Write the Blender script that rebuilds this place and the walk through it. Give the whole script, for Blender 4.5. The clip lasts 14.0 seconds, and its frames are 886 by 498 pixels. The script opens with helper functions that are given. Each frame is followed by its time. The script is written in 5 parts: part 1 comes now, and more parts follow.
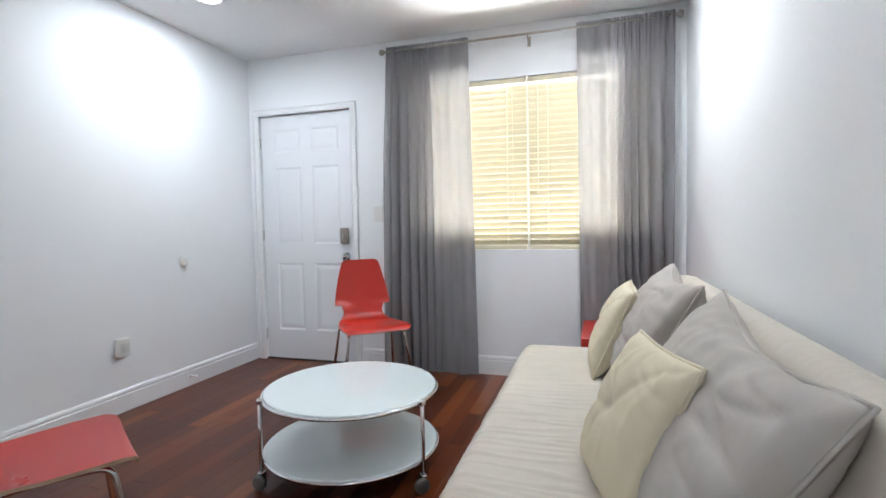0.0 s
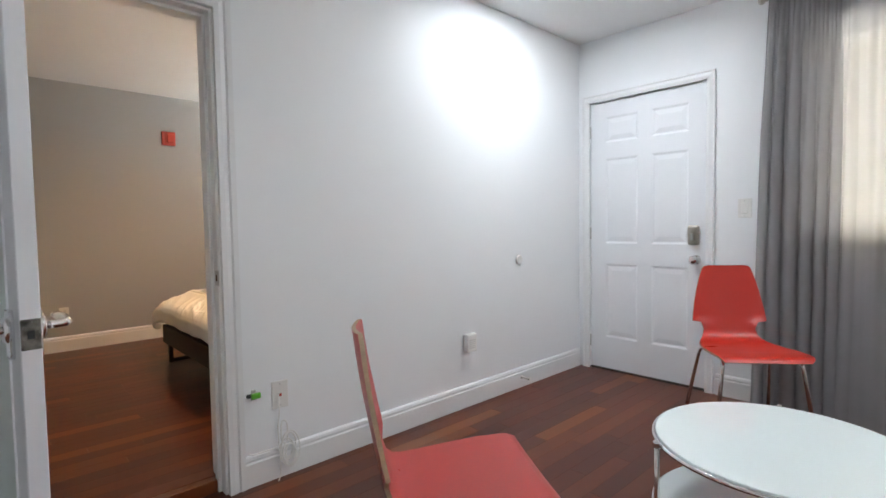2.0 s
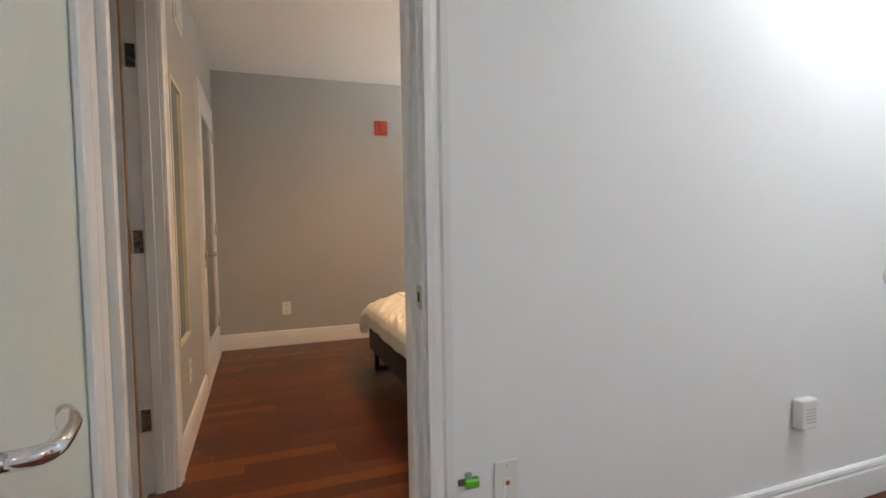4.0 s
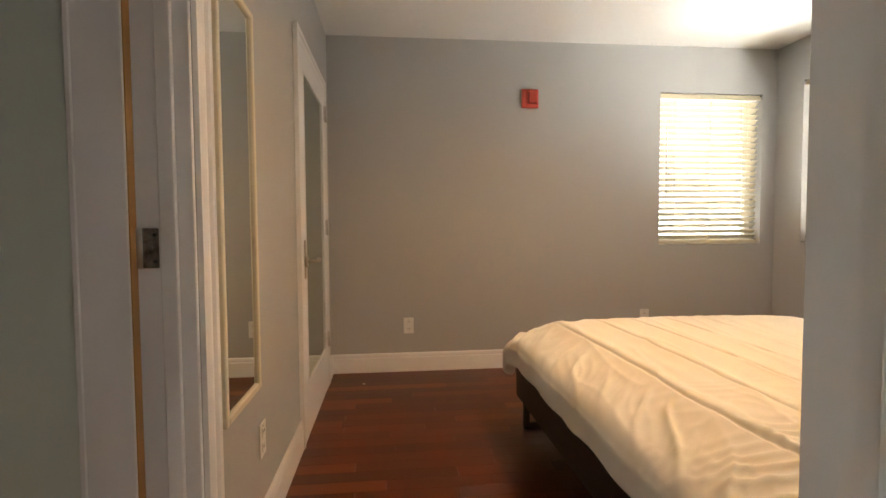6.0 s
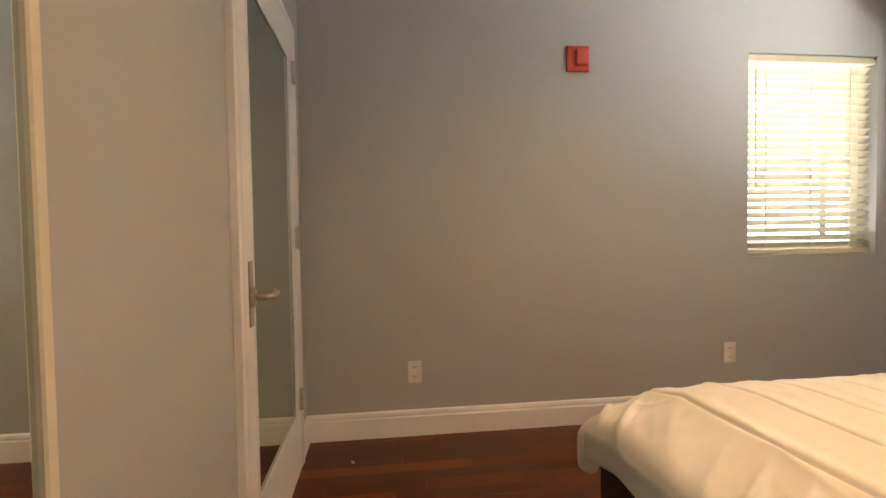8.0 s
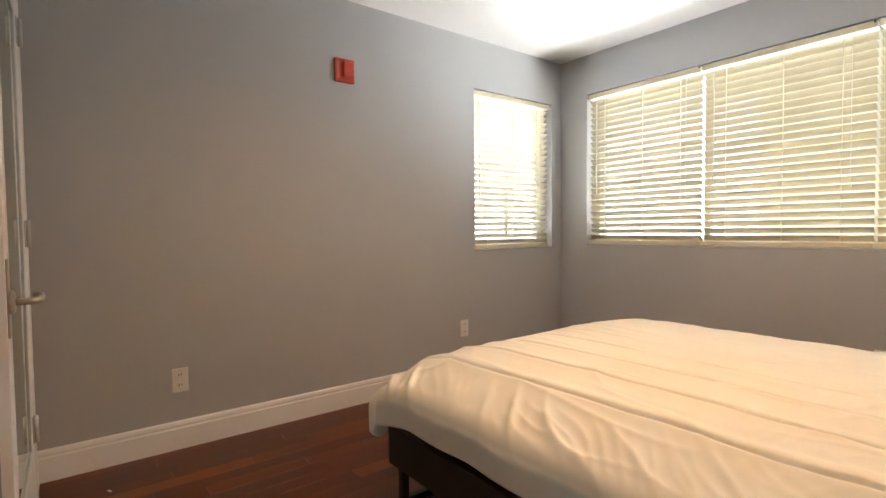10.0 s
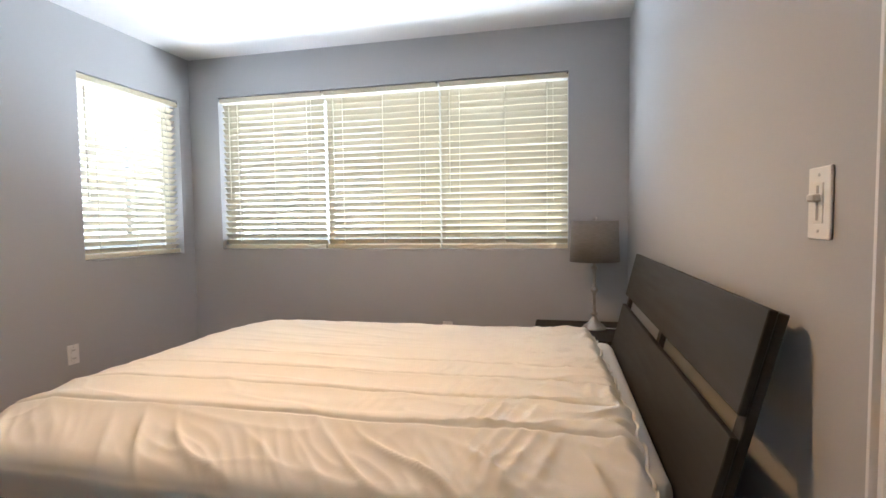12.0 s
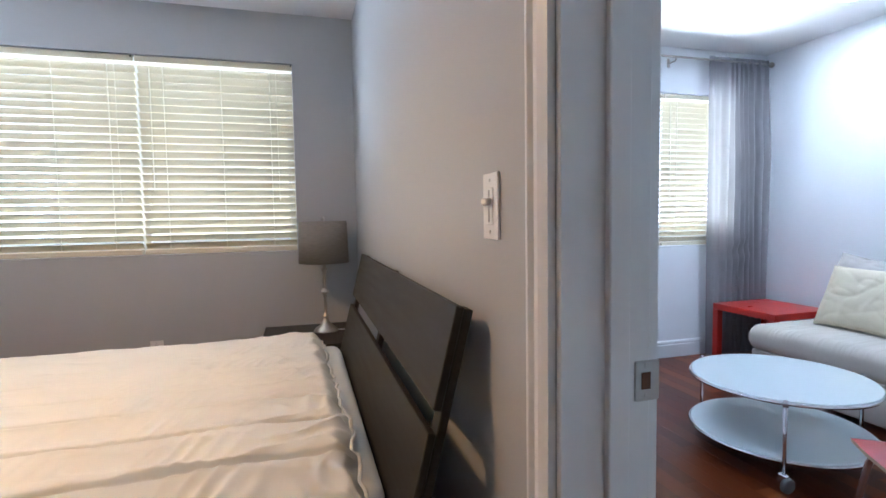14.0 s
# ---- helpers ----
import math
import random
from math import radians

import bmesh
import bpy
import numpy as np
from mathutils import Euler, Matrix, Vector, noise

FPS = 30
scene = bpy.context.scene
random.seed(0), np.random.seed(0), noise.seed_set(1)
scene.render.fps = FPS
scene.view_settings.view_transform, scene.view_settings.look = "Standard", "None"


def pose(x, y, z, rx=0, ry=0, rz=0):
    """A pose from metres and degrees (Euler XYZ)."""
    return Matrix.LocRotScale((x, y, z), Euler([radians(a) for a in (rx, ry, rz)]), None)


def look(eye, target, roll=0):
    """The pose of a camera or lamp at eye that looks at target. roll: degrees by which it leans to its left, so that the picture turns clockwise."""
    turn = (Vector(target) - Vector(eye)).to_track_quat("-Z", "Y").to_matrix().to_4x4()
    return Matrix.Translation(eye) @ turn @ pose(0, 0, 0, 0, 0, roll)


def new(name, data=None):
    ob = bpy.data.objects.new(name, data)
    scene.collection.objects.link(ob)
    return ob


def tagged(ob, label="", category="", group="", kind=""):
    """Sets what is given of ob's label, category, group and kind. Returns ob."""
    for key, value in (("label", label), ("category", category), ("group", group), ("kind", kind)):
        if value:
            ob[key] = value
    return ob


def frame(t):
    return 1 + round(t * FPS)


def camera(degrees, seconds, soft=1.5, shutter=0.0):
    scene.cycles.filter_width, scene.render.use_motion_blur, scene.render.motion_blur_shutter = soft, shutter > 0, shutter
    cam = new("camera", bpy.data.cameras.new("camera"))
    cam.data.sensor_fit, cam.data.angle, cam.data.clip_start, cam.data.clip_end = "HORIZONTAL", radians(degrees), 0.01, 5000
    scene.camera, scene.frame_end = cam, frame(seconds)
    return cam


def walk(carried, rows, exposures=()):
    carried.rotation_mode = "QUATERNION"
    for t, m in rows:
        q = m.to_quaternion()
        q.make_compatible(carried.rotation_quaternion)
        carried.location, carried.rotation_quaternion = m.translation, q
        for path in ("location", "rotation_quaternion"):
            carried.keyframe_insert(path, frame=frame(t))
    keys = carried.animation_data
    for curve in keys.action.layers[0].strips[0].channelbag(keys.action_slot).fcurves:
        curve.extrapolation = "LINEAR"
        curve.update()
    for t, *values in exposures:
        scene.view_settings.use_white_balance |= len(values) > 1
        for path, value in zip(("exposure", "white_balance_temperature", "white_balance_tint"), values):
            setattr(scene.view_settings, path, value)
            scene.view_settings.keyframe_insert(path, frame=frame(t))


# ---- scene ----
cam = camera(83.5, 14.0, soft=1.6)
PATH = [
    (0, (2.766, -3.547, 1.1), (2.178, -1.638, 1.005), -1.1),
    (0.5, (2.669, -3.57, 1.086), (1.781, -1.78, 1.001), -0.9),
    (1, (2.489, -3.589, 1.096), (1.372, -1.933, 1.011), -0.9),
    (1.5, (2.31, -3.542, 1.112), (1.015, -2.02, 1.022), -0.9),
    (2, (2.123, -3.45, 1.12), (0.662, -2.087, 1.026), -0.9),
    (2.5, (1.923, -3.352, 1.123), (0.317, -2.163, 1.03), -0.8),
    (3, (1.673, -3.286, 1.118), (-0.049, -2.272, 1.021), -0.7),
    (3.5, (1.449, -3.21, 1.121), (-0.358, -2.36, 1.023), -0.8),
    (4, (1.247, -3.134, 1.11), (-0.627, -2.443, 1.013), -0.9),
    (4.2, (1.143, -3.109, 1.108), (-0.753, -2.48, 1.014), -0.8),
    (5.25, (0.570, -3.060, 1.130), (-1.394, -2.696, 1.039), -1.1),
    (6.3, (0.021, -3.042, 1.102), (-1.97, -2.879, 1.008), -0.3),
    (6.5, (-0.09, -3.063, 1.106), (-2.082, -2.916, 1.012), -0.4),
    (7, (-0.338, -3.072, 1.119), (-2.331, -2.937, 1.027), -0.4),
    (7.2, (-0.455, -3.07, 1.098), (-2.448, -2.928, 1.017), -0.5),
    (8.25, (-0.860, -3.115, 1.120), (-2.834, -2.802, 1.047), -0.9),
    (9.3, (-0.837, -3.257, 1.086), (-2.689, -2.507, 1.009), -0.3),
    (9.5, (-0.807, -3.31, 1.093), (-2.592, -2.412, 1.017), -0.4),
    (10, (-0.734, -3.36, 1.101), (-2.32, -2.144, 1.023), -0.6),
    (10.5, (-0.68, -3.399, 1.105), (-2.014, -1.911, 1.02), -0.6),
    (11, (-0.656, -3.447, 1.124), (-1.71, -1.75, 1.031), -0.4),
    (11.5, (-0.599, -3.449, 1.139), (-1.369, -1.606, 1.043), -0.7),
    (12, (-0.599, -3.472, 1.165), (-1.049, -1.527, 1.057), -0.7),
    (12.5, (-0.557, -3.464, 1.172), (-0.728, -1.474, 1.060), -0.8),
    (13, (-0.523, -3.449, 1.172), (-0.419, -1.455, 1.053), -0.8),
    (13.5, (-0.493, -3.418, 1.172), (-0.141, -1.454, 1.048), -0.8),
    (14, (-0.503, -3.367, 1.169), (0.042, -1.447, 1.045), -0.9),
]
walk(cam, [(t, look(eye, target, roll)) for t, eye, target, roll in PATH],
     exposures=[(0.0, 0.12, 6200, 10), (2.0, 0.12, 6400, 10), (3.2, 0.12, 6600, 10), (4.2, 0.10, 6600, 10), (6.5, 0.02, 7100, 10), (9.5, 0.03, 6400, 10), (10.3, 0.02, 6050, 10), (11.0, 0.06, 5750, 10), (12.0, 0.04, 5350, 10), (12.5, 0.05, 5150, 10), (13.0, 0.05, 5000, 10), (14.0, 0.05, 5000, 10)])

# ---- plan, metres ----
H, HB = 2.495, 2.445          # ceiling heights of living room and bedroom
FZ = 0.05                     # the bedroom floor lies a little higher
LR_E, LR_S = 3.33, -5.2       # living room: x 0..LR_E, y LR_S..0
BX0, BX1 = -3.41, -0.154      # bedroom: x BX0..BX1
BY0, BY1 = -3.485, -0.072      # bedroom: y BY0..BY1
DOOR_N, DOOR_S, DOOR_H = -2.727, -3.495, 2.01    # doorway between the rooms
WZ0, WZ1 = 0.967, 2.143        # wide bedroom window
VZ0, VZ1 = 0.945, 2.10        # narrow bedroom window
LX0, LX1, LZ0, LZ1 = 1.46, 3.15, 0.905, 2.135    # living room window

# ---- world and lights ----
world = bpy.data.worlds.new("sky")
scene.world = world
world.use_nodes = True
wn = world.node_tree
sky = wn.nodes.new("ShaderNodeTexSky")
sky.sky_type = "NISHITA"
sky.sun_disc = False
sky.sun_elevation, sky.sun_rotation = radians(52), radians(150)
wn.nodes["Background"].inputs["Strength"].default_value = 0.12
wn.links.new(sky.outputs[0], wn.nodes["Background"].inputs["Color"])


def lamp(name, kind, energy, colour, m, **kw):
    data = bpy.data.lights.new(name, kind)
    data.energy, data.color = energy, colour
    for key, value in kw.items():
        if key == "size":
            data.size = value
        elif key == "size_y":
            data.shape, data.size_y = "RECTANGLE", value
        elif key == "radius":
            data.shadow_soft_size = value
        elif key == "angle":
            data.angle = value
        elif key == "spread":
            data.spread = value
        elif key == "disk":
            data.shape, data.size = "DISK", value
        elif key == "spot":
            data.spot_size, data.spot_blend = value, 1.0
    ob = new(name, data)
    ob.matrix_world = m
    return ob


lamp("sun", "SUN", 3.0, (1.0, 0.95, 0.87), look((2, -6, 9), (0, 0, 0)), angle=radians(0.5))
DAY = (1.0, 0.98, 0.93)
# daylight that the bright ground outside throws in and up through the windows
lamp("daylight_living", "AREA", 430, DAY, look((2.28, 1.6, 0.35), (2.28, -0.9, 2.5)), size=1.9, size_y=0.7)
lamp("daylight_bedroom_north", "AREA", 262, DAY, look((-1.85, 1.5, 0.35), (-1.85, -0.9, 2.5)), size=2.9, size_y=0.7)
lamp("daylight_bedroom_west", "AREA", 130, (1.0, 0.99, 0.97), look((-4.6, -0.6, 0.4), (-2.6, -0.6, 2.5)), size=0.9, size_y=0.7)
# recessed lamps: one seen, one inferred from wall glow, an unseen third added behind the camera
COOL, WARM = (0.87, 0.94, 1.0), (1.0, 0.53, 0.19)
DOWNLIGHTS = [(0.54, -1.03), (2.82, -1.03), (2.82, -4.1)]
for px, py in DOWNLIGHTS:
    lamp("downlight", "AREA", 16.5, COOL, pose(px, py, H - 0.012), disk=0.12)
BED_LIGHT = (-1.52, -1.96)
lamp("bedroom_light", "SPOT", 90, WARM, pose(BED_LIGHT[0], BED_LIGHT[1], HB - 0.2), radius=0.1, spot=radians(176))


# ---- materials ----
def material(name, colour, rough=0.6, metal=0.0, spec=0.5, vary=0.06, scale=3.0, grain=60.0, bump=0.05, coat=0.0,
             stretch=(1, 1, 1), random_vary=0.0, rough_vary=0.08):
    m = bpy.data.materials.new(name)
    m.use_nodes = True
    nt = m.node_tree
    b = nt.nodes["Principled BSDF"]
    b.inputs["Metallic"].default_value = metal
    b.inputs["Specular IOR Level"].default_value = spec
    b.inputs["Coat Weight"].default_value = coat
    b.inputs["Coat Roughness"].default_value = 0.12
    tc = nt.nodes.new("ShaderNodeTexCoord")
    mp = nt.nodes.new("ShaderNodeMapping")
    mp.inputs["Scale"].default_value = stretch
    nt.links.new(tc.outputs["Object"], mp.inputs["Vector"])
    big, fine = nt.nodes.new("ShaderNodeTexNoise"), nt.nodes.new("ShaderNodeTexNoise")
    big.inputs["Scale"].default_value, fine.inputs["Scale"].default_value = scale, grain
    big.inputs["Detail"].default_value = 4
    fine.inputs["Detail"].default_value = 3
    for n in (big, fine):
        nt.links.new(mp.outputs[0], n.inputs["Vector"])
    add = nt.nodes.new("ShaderNodeMath")
    add.operation = "MULTIPLY_ADD"
    add.inputs[1].default_value = 0.45
    nt.links.new(fine.outputs[0], add.inputs[0])
    nt.links.new(big.outputs[0], add.inputs[2])
    rng = nt.nodes.new("ShaderNodeMapRange")
    rng.inputs[1].default_value, rng.inputs[2].default_value = 0.4, 1.05
    rng.inputs[3].default_value, rng.inputs[4].default_value = 1 - vary, 1 + vary
    nt.links.new(add.outputs[0], rng.inputs[0])
    value = rng.outputs[0]
    if random_vary:
        oi = nt.nodes.new("ShaderNodeObjectInfo")
        r2 = nt.nodes.new("ShaderNodeMapRange")
        r2.inputs[3].default_value, r2.inputs[4].default_value = 1 - random_vary, 1 + random_vary
        nt.links.new(oi.outputs["Random"], r2.inputs[0])
        mul = nt.nodes.new("ShaderNodeMath")
        mul.operation = "MULTIPLY"
        nt.links.new(value, mul.inputs[0])
        nt.links.new(r2.outputs[0], mul.inputs[1])
        value = mul.outputs[0]
    mix = nt.nodes.new("ShaderNodeVectorMath")
    mix.operation = "SCALE"
    mix.inputs[0].default_value = colour
    nt.links.new(value, mix.inputs["Scale"])
    nt.links.new(mix.outputs[0], b.inputs["Base Color"])
    rr = nt.nodes.new("ShaderNodeMapRange")
    rr.inputs[3].default_value, rr.inputs[4].default_value = max(rough - rough_vary, 0.02), min(rough + rough_vary, 1)
    nt.links.new(big.outputs[0], rr.inputs[0])
    nt.links.new(rr.outputs[0], b.inputs["Roughness"])
    if bump:
        bp = nt.nodes.new("ShaderNodeBump")
        bp.inputs["Strength"].default_value = bump
        bp.inputs["Distance"].default_value = 0.01
        nt.links.new(add.outputs[0], bp.inputs["Height"])
        nt.links.new(bp.outputs[0], b.inputs["Normal"])
    return m


def mix_in(m, shader_name, colour, factor):
    """Blends a translucent or transparent shader into a material."""
    nt = m.node_tree
    out = nt.nodes["Material Output"]
    first = out.inputs["Surface"].links[0].from_socket
    s = nt.nodes.new(shader_name)
    s.inputs["Color"].default_value = (*colour, 1)
    mx = nt.nodes.new("ShaderNodeMixShader")
    mx.inputs[0].default_value = factor
    nt.links.new(first, mx.inputs[1])
    nt.links.new(s.outputs[0], mx.inputs[2])
    nt.links.new(mx.outputs[0], out.inputs["Surface"])
    return m


def glow(name, colour, strength):
    m = bpy.data.materials.new(name)
    m.use_nodes = True
    b = m.node_tree.nodes["Principled BSDF"]
    b.inputs["Base Color"].default_value = (*colour, 1)
    b.inputs["Emission Color"].default_value = (*colour, 1)
    b.inputs["Emission Strength"].default_value = strength
    return m


def wood_floor(name="cherry_planks", joined=False):
    """Cherry boards: each board its own tone, fine grain along the board."""
    m = material(name, (1, 1, 1), rough=0.3, vary=0.10, scale=2.2, grain=26, bump=0.012,
                 stretch=(9, 0.7, 9), spec=0.32, rough_vary=0.04)
    nt = m.node_tree
    scale = nt.nodes["Principled BSDF"].inputs["Base Color"].links[0].from_node
    info = nt.nodes.new("ShaderNodeNewGeometry" if joined else "ShaderNodeObjectInfo")
    ramp = nt.nodes.new("ShaderNodeValToRGB")
    stops = [(0.0, (0.060, 0.011, 0.003)), (0.5, (0.090, 0.0175, 0.0045)), (0.82, (0.125, 0.028, 0.0065)), (1.0, (0.19, 0.055, 0.013))]
    ramp.color_ramp.elements[0].position, ramp.color_ramp.elements[0].color = stops[0][0], (*stops[0][1], 1)
    ramp.color_ramp.elements[1].position, ramp.color_ramp.elements[1].color = stops[3][0], (*stops[3][1], 1)
    for p, c in stops[1:3]:
        ramp.color_ramp.elements.new(p).color = (*c, 1)
    nt.links.new(info.outputs["Random Per Island" if joined else "Random"], ramp.inputs[0])
    nt.links.new(ramp.outputs[0], scale.inputs[0])
    return m


WHITE = material("white_wall_paint", (0.85, 0.86, 0.87), rough=0.55, vary=0.015, scale=1.5, grain=140, bump=0.03)
GREY = material("grey_wall_paint", (0.43, 0.435, 0.44), rough=0.5, vary=0.02, scale=1.3, grain=140, bump=0.03)
CEIL = material("ceiling_paint", (0.82, 0.82, 0.81), rough=0.8, vary=0.02, scale=2, grain=90, bump=0.06)
TRIM = material("white_trim_gloss", (0.80, 0.80, 0.80), rough=0.34, vary=0.03, scale=4, grain=50, bump=0.008, rough_vary=0.02)
DOORP = material("white_door_paint", (0.80, 0.81, 0.83), rough=0.36, vary=0.02, scale=3, grain=80, bump=0.01, rough_vary=0.02)
PLANK = wood_floor()
PLANK_FAR = wood_floor("cherry_planks_joined", True)
JOINT = material("dark_joint", (0.02, 0.008, 0.005), rough=0.8)
TILE = material("beige_tile", (0.5, 0.4, 0.28), rough=0.3, vary=0.1, scale=8)
RED = material("red_laminate", (0.42, 0.024, 0.015), rough=0.3, vary=0.04, scale=6, grain=90, bump=0.015, spec=0.35)
PLY = material("plywood_edge", (0.42, 0.30, 0.19), rough=0.55, vary=0.2, scale=5, grain=120, stretch=(1, 1, 12))
CHROME = material("chrome", (0.75, 0.75, 0.76), rough=0.12, metal=1.0, vary=0.04, scale=20, bump=0)
STEEL = material("satin_steel", (0.55, 0.54, 0.52), rough=0.3, metal=1.0, vary=0.08, scale=25, grain=200, bump=0.01)
# dark reflections are put into the mottled colour, along with dirt and wear
WORNREFLSTEEL = material("worn_steel_dark_reflections", (0.26, 0.255, 0.25), rough=0.2, metal=1.0, vary=0.75, scale=45, grain=160, bump=0.05, rough_vary=0.15)
BRONZE = material("satin_nickel", (0.42, 0.38, 0.33), rough=0.33, metal=1.0, vary=0.08, scale=25, bump=0.01)
TOPGLASS = material("white_backed_glass", (0.76, 0.83, 0.83), rough=0.06, vary=0.01, bump=0, spec=0.7, rough_vary=0.02)
RUBBER = material("grey_rubber", (0.10, 0.095, 0.09), rough=0.6, vary=0.15, scale=30)
SOFA = material("beige_sofa_canvas", (0.57, 0.52, 0.445), rough=0.9, vary=0.06, scale=5, grain=420, bump=0.12, spec=0.2)
GREYPIL = material("grey_cushion_canvas", (0.45, 0.415, 0.375), rough=0.92, vary=0.07, scale=6, grain=420, bump=0.12, spec=0.2)
CREAM = material("cream_cushion_cotton", (0.68, 0.61, 0.45), rough=0.92, vary=0.06, scale=6, grain=380, bump=0.12, spec=0.2)
DUVET = material("off_white_duvet_cotton", (0.75, 0.742, 0.69), rough=0.9, vary=0.035, scale=5, grain=500, bump=0.06, spec=0.2)
SHEET = material("white_sheet_cotton", (0.70, 0.72, 0.70), rough=0.9, vary=0.03, scale=5, grain=500, bump=0.05, spec=0.2)
DARKWOOD = material("black_brown_wood", (0.026, 0.021, 0.017), rough=0.5, vary=0.25, scale=4, grain=40, stretch=(10, 0.8, 10), bump=0.03, spec=0.3)
CURTAIN = material("grey_curtain_voile", (0.235, 0.228, 0.24), rough=0.9, vary=0.08, scale=6, grain=350, bump=0.06, spec=0.15)
mix_in(CURTAIN, "ShaderNodeBsdfTranslucent", (0.50, 0.48, 0.47), 0.20)
mix_in(CURTAIN, "ShaderNodeBsdfTransparent", (0.95, 0.93, 0.9), 0.12)
SLAT = material("cream_blind_slat", (0.72, 0.66, 0.49), rough=0.45, vary=0.03, scale=9, grain=70, bump=0.02)
mix_in(SLAT, "ShaderNodeBsdfTranslucent", (0.92, 0.80, 0.58), 0.02)
CORD = material("cream_cord", (0.72, 0.68, 0.55), rough=0.8)
PLASTIC = material("white_plastic", (0.78, 0.77, 0.74), rough=0.35, vary=0.02, bump=0.01)
DARK = material("dark_slot", (0.03, 0.03, 0.03), rough=0.6)
ALARM = material("red_alarm_plastic", (0.50, 0.05, 0.03), rough=0.35, vary=0.05, scale=12)
GREEN = material("green_plastic", (0.12, 0.45, 0.03), rough=0.4)
SHADE = material("grey_linen_shade", (0.25, 0.237, 0.22), rough=0.9, vary=0.25, scale=30, grain=240, stretch=(1, 1, 9), bump=0.2, spec=0.2)
mix_in(SHADE, "ShaderNodeBsdfTranslucent", (0.4, 0.37, 0.33), 0.2)
FROST = material("pale_green_frosted_glass", (0.62, 0.70, 0.66), rough=0.35, vary=0.015, bump=0.01, spec=0.6)
MIRROR = material("mirror_glass", (0.78, 0.82, 0.78), rough=0.015, metal=1.0, vary=0.005, bump=0, rough_vary=0.0)
GREENMIRROR = material("greenish_mirror_glass", (0.60, 0.68, 0.60), rough=0.03, metal=1.0, vary=0.005, bump=0, rough_vary=0.0)
IVORY = material("ivory_mirror_frame", (0.68, 0.62, 0.48), rough=0.35, vary=0.06)
BARE = material("bare_door_edge_wood", (0.42, 0.22, 0.07), rough=0.6, vary=0.2, scale=5, stretch=(10, 10, 1))
DARKHOLE = material("dark_bare_wood", (0.09, 0.04, 0.015), rough=0.8, vary=0.3, scale=40)
ALU = material("white_window_frame", (0.75, 0.75, 0.72), rough=0.4)
PAVING = material("pale_paving", (0.42, 0.40, 0.36), rough=0.9, vary=0.15, scale=2)
LENS = glow("lamp_lens", (0.95, 0.97, 1.0), 14.0)
WARMLENS = glow("warm_lamp_lens", (1.0, 0.72, 0.42), 6.0)
GARDEN = glow("bright_garden", (1.0, 0.92, 0.66), 1.15)
BRIGHTSKY = glow("bright_outdoors", (0.95, 0.99, 1.0), 6.0)
GLASS = bpy.data.materials.new("window_glass")
GLASS.use_nodes = True
gb = GLASS.node_tree.nodes["Principled BSDF"]
gb.inputs["Transmission Weight"].default_value = 1.0
gb.inputs["Roughness"].default_value = 0.02
gb.inputs["IOR"].default_value = 1.45


# ---- mesh helpers ----
def box(bm, lo, hi, bevel=0.0, seg=1):
    r = bmesh.ops.create_cube(bm, size=1.0)
    vs = r["verts"]
    for v in vs:
        v.co = Vector([lo[i] + (v.co[i] + 0.5) * (hi[i] - lo[i]) for i in range(3)])
    if bevel:
        es = list({e for v in vs for e in v.link_edges})
        bmesh.ops.bevel(bm, geom=es, offset=bevel, segments=seg, profile=0.6, affect="EDGES")
    return bm


def boxed(lo, hi, bevel=0.0, seg=1):
    return box(bmesh.new(), lo, hi, bevel, seg)


def tube(bm, pts, r, seg=10, closed=False):
    """A round bar along points."""
    pts = [Vector(p) for p in pts]
    n = len(pts)
    rings = []
    up = None
    for i, p in enumerate(pts):
        a = pts[i - 1] if (i or closed) else p
        b = pts[(i + 1) % n] if (i < n - 1 or closed) else p
        d = (b - a).normalized()
        if up is None:
            up = Vector((0, 0, 1)) if abs(d.z) < 0.9 else Vector((1, 0, 0))
        s = d.cross(up).normalized()
        u = s.cross(d).normalized()
        up = u
        rr = r[i] if isinstance(r, (list, tuple)) else r
        rings.append([bm.verts.new(p + rr * (math.cos(2 * math.pi * k / seg) * s + math.sin(2 * math.pi * k / seg) * u)) for k in range(seg)])
    for i in range(n if closed else n - 1):
        q, w = rings[i], rings[(i + 1) % n]
        for k in range(seg):
            bm.faces.new((q[k], q[(k + 1) % seg], w[(k + 1) % seg], w[k]))
    if not closed:
        bm.faces.new(rings[0][::-1])
        bm.faces.new(rings[-1])
    return bm


def lathe(bm, profile, seg=32, centre=(0, 0, 0)):
    """Turns (radius, height) pairs round the z axis."""
    c = Vector(centre)
    rings = []
    for r, z in profile:
        rings.append([bm.verts.new(c + Vector((max(r, 1e-4) * math.cos(2 * math.pi * k / seg), max(r, 1e-4) * math.sin(2 * math.pi * k / seg), z))) for k in range(seg)])
    for q, w in zip(rings, rings[1:]):
        for k in range(seg):
            bm.faces.new((q[k], q[(k + 1) % seg], w[(k + 1) % seg], w[k]))
    return bm


def bend(points, r=0.04, n=5):
    """A polyline with rounded corners."""
    pts = [Vector(p) for p in points]
    out = [pts[0]]
    for a, b, c in zip(pts, pts[1:], pts[2:]):
        p, q = b + (a - b).normalized() * r, b + (c - b).normalized() * r
        for i in range(n + 1):
            t = i / n
            out.append((1 - t) ** 2 * p + 2 * t * (1 - t) * b + t * t * q)
    return out + [pts[-1]]


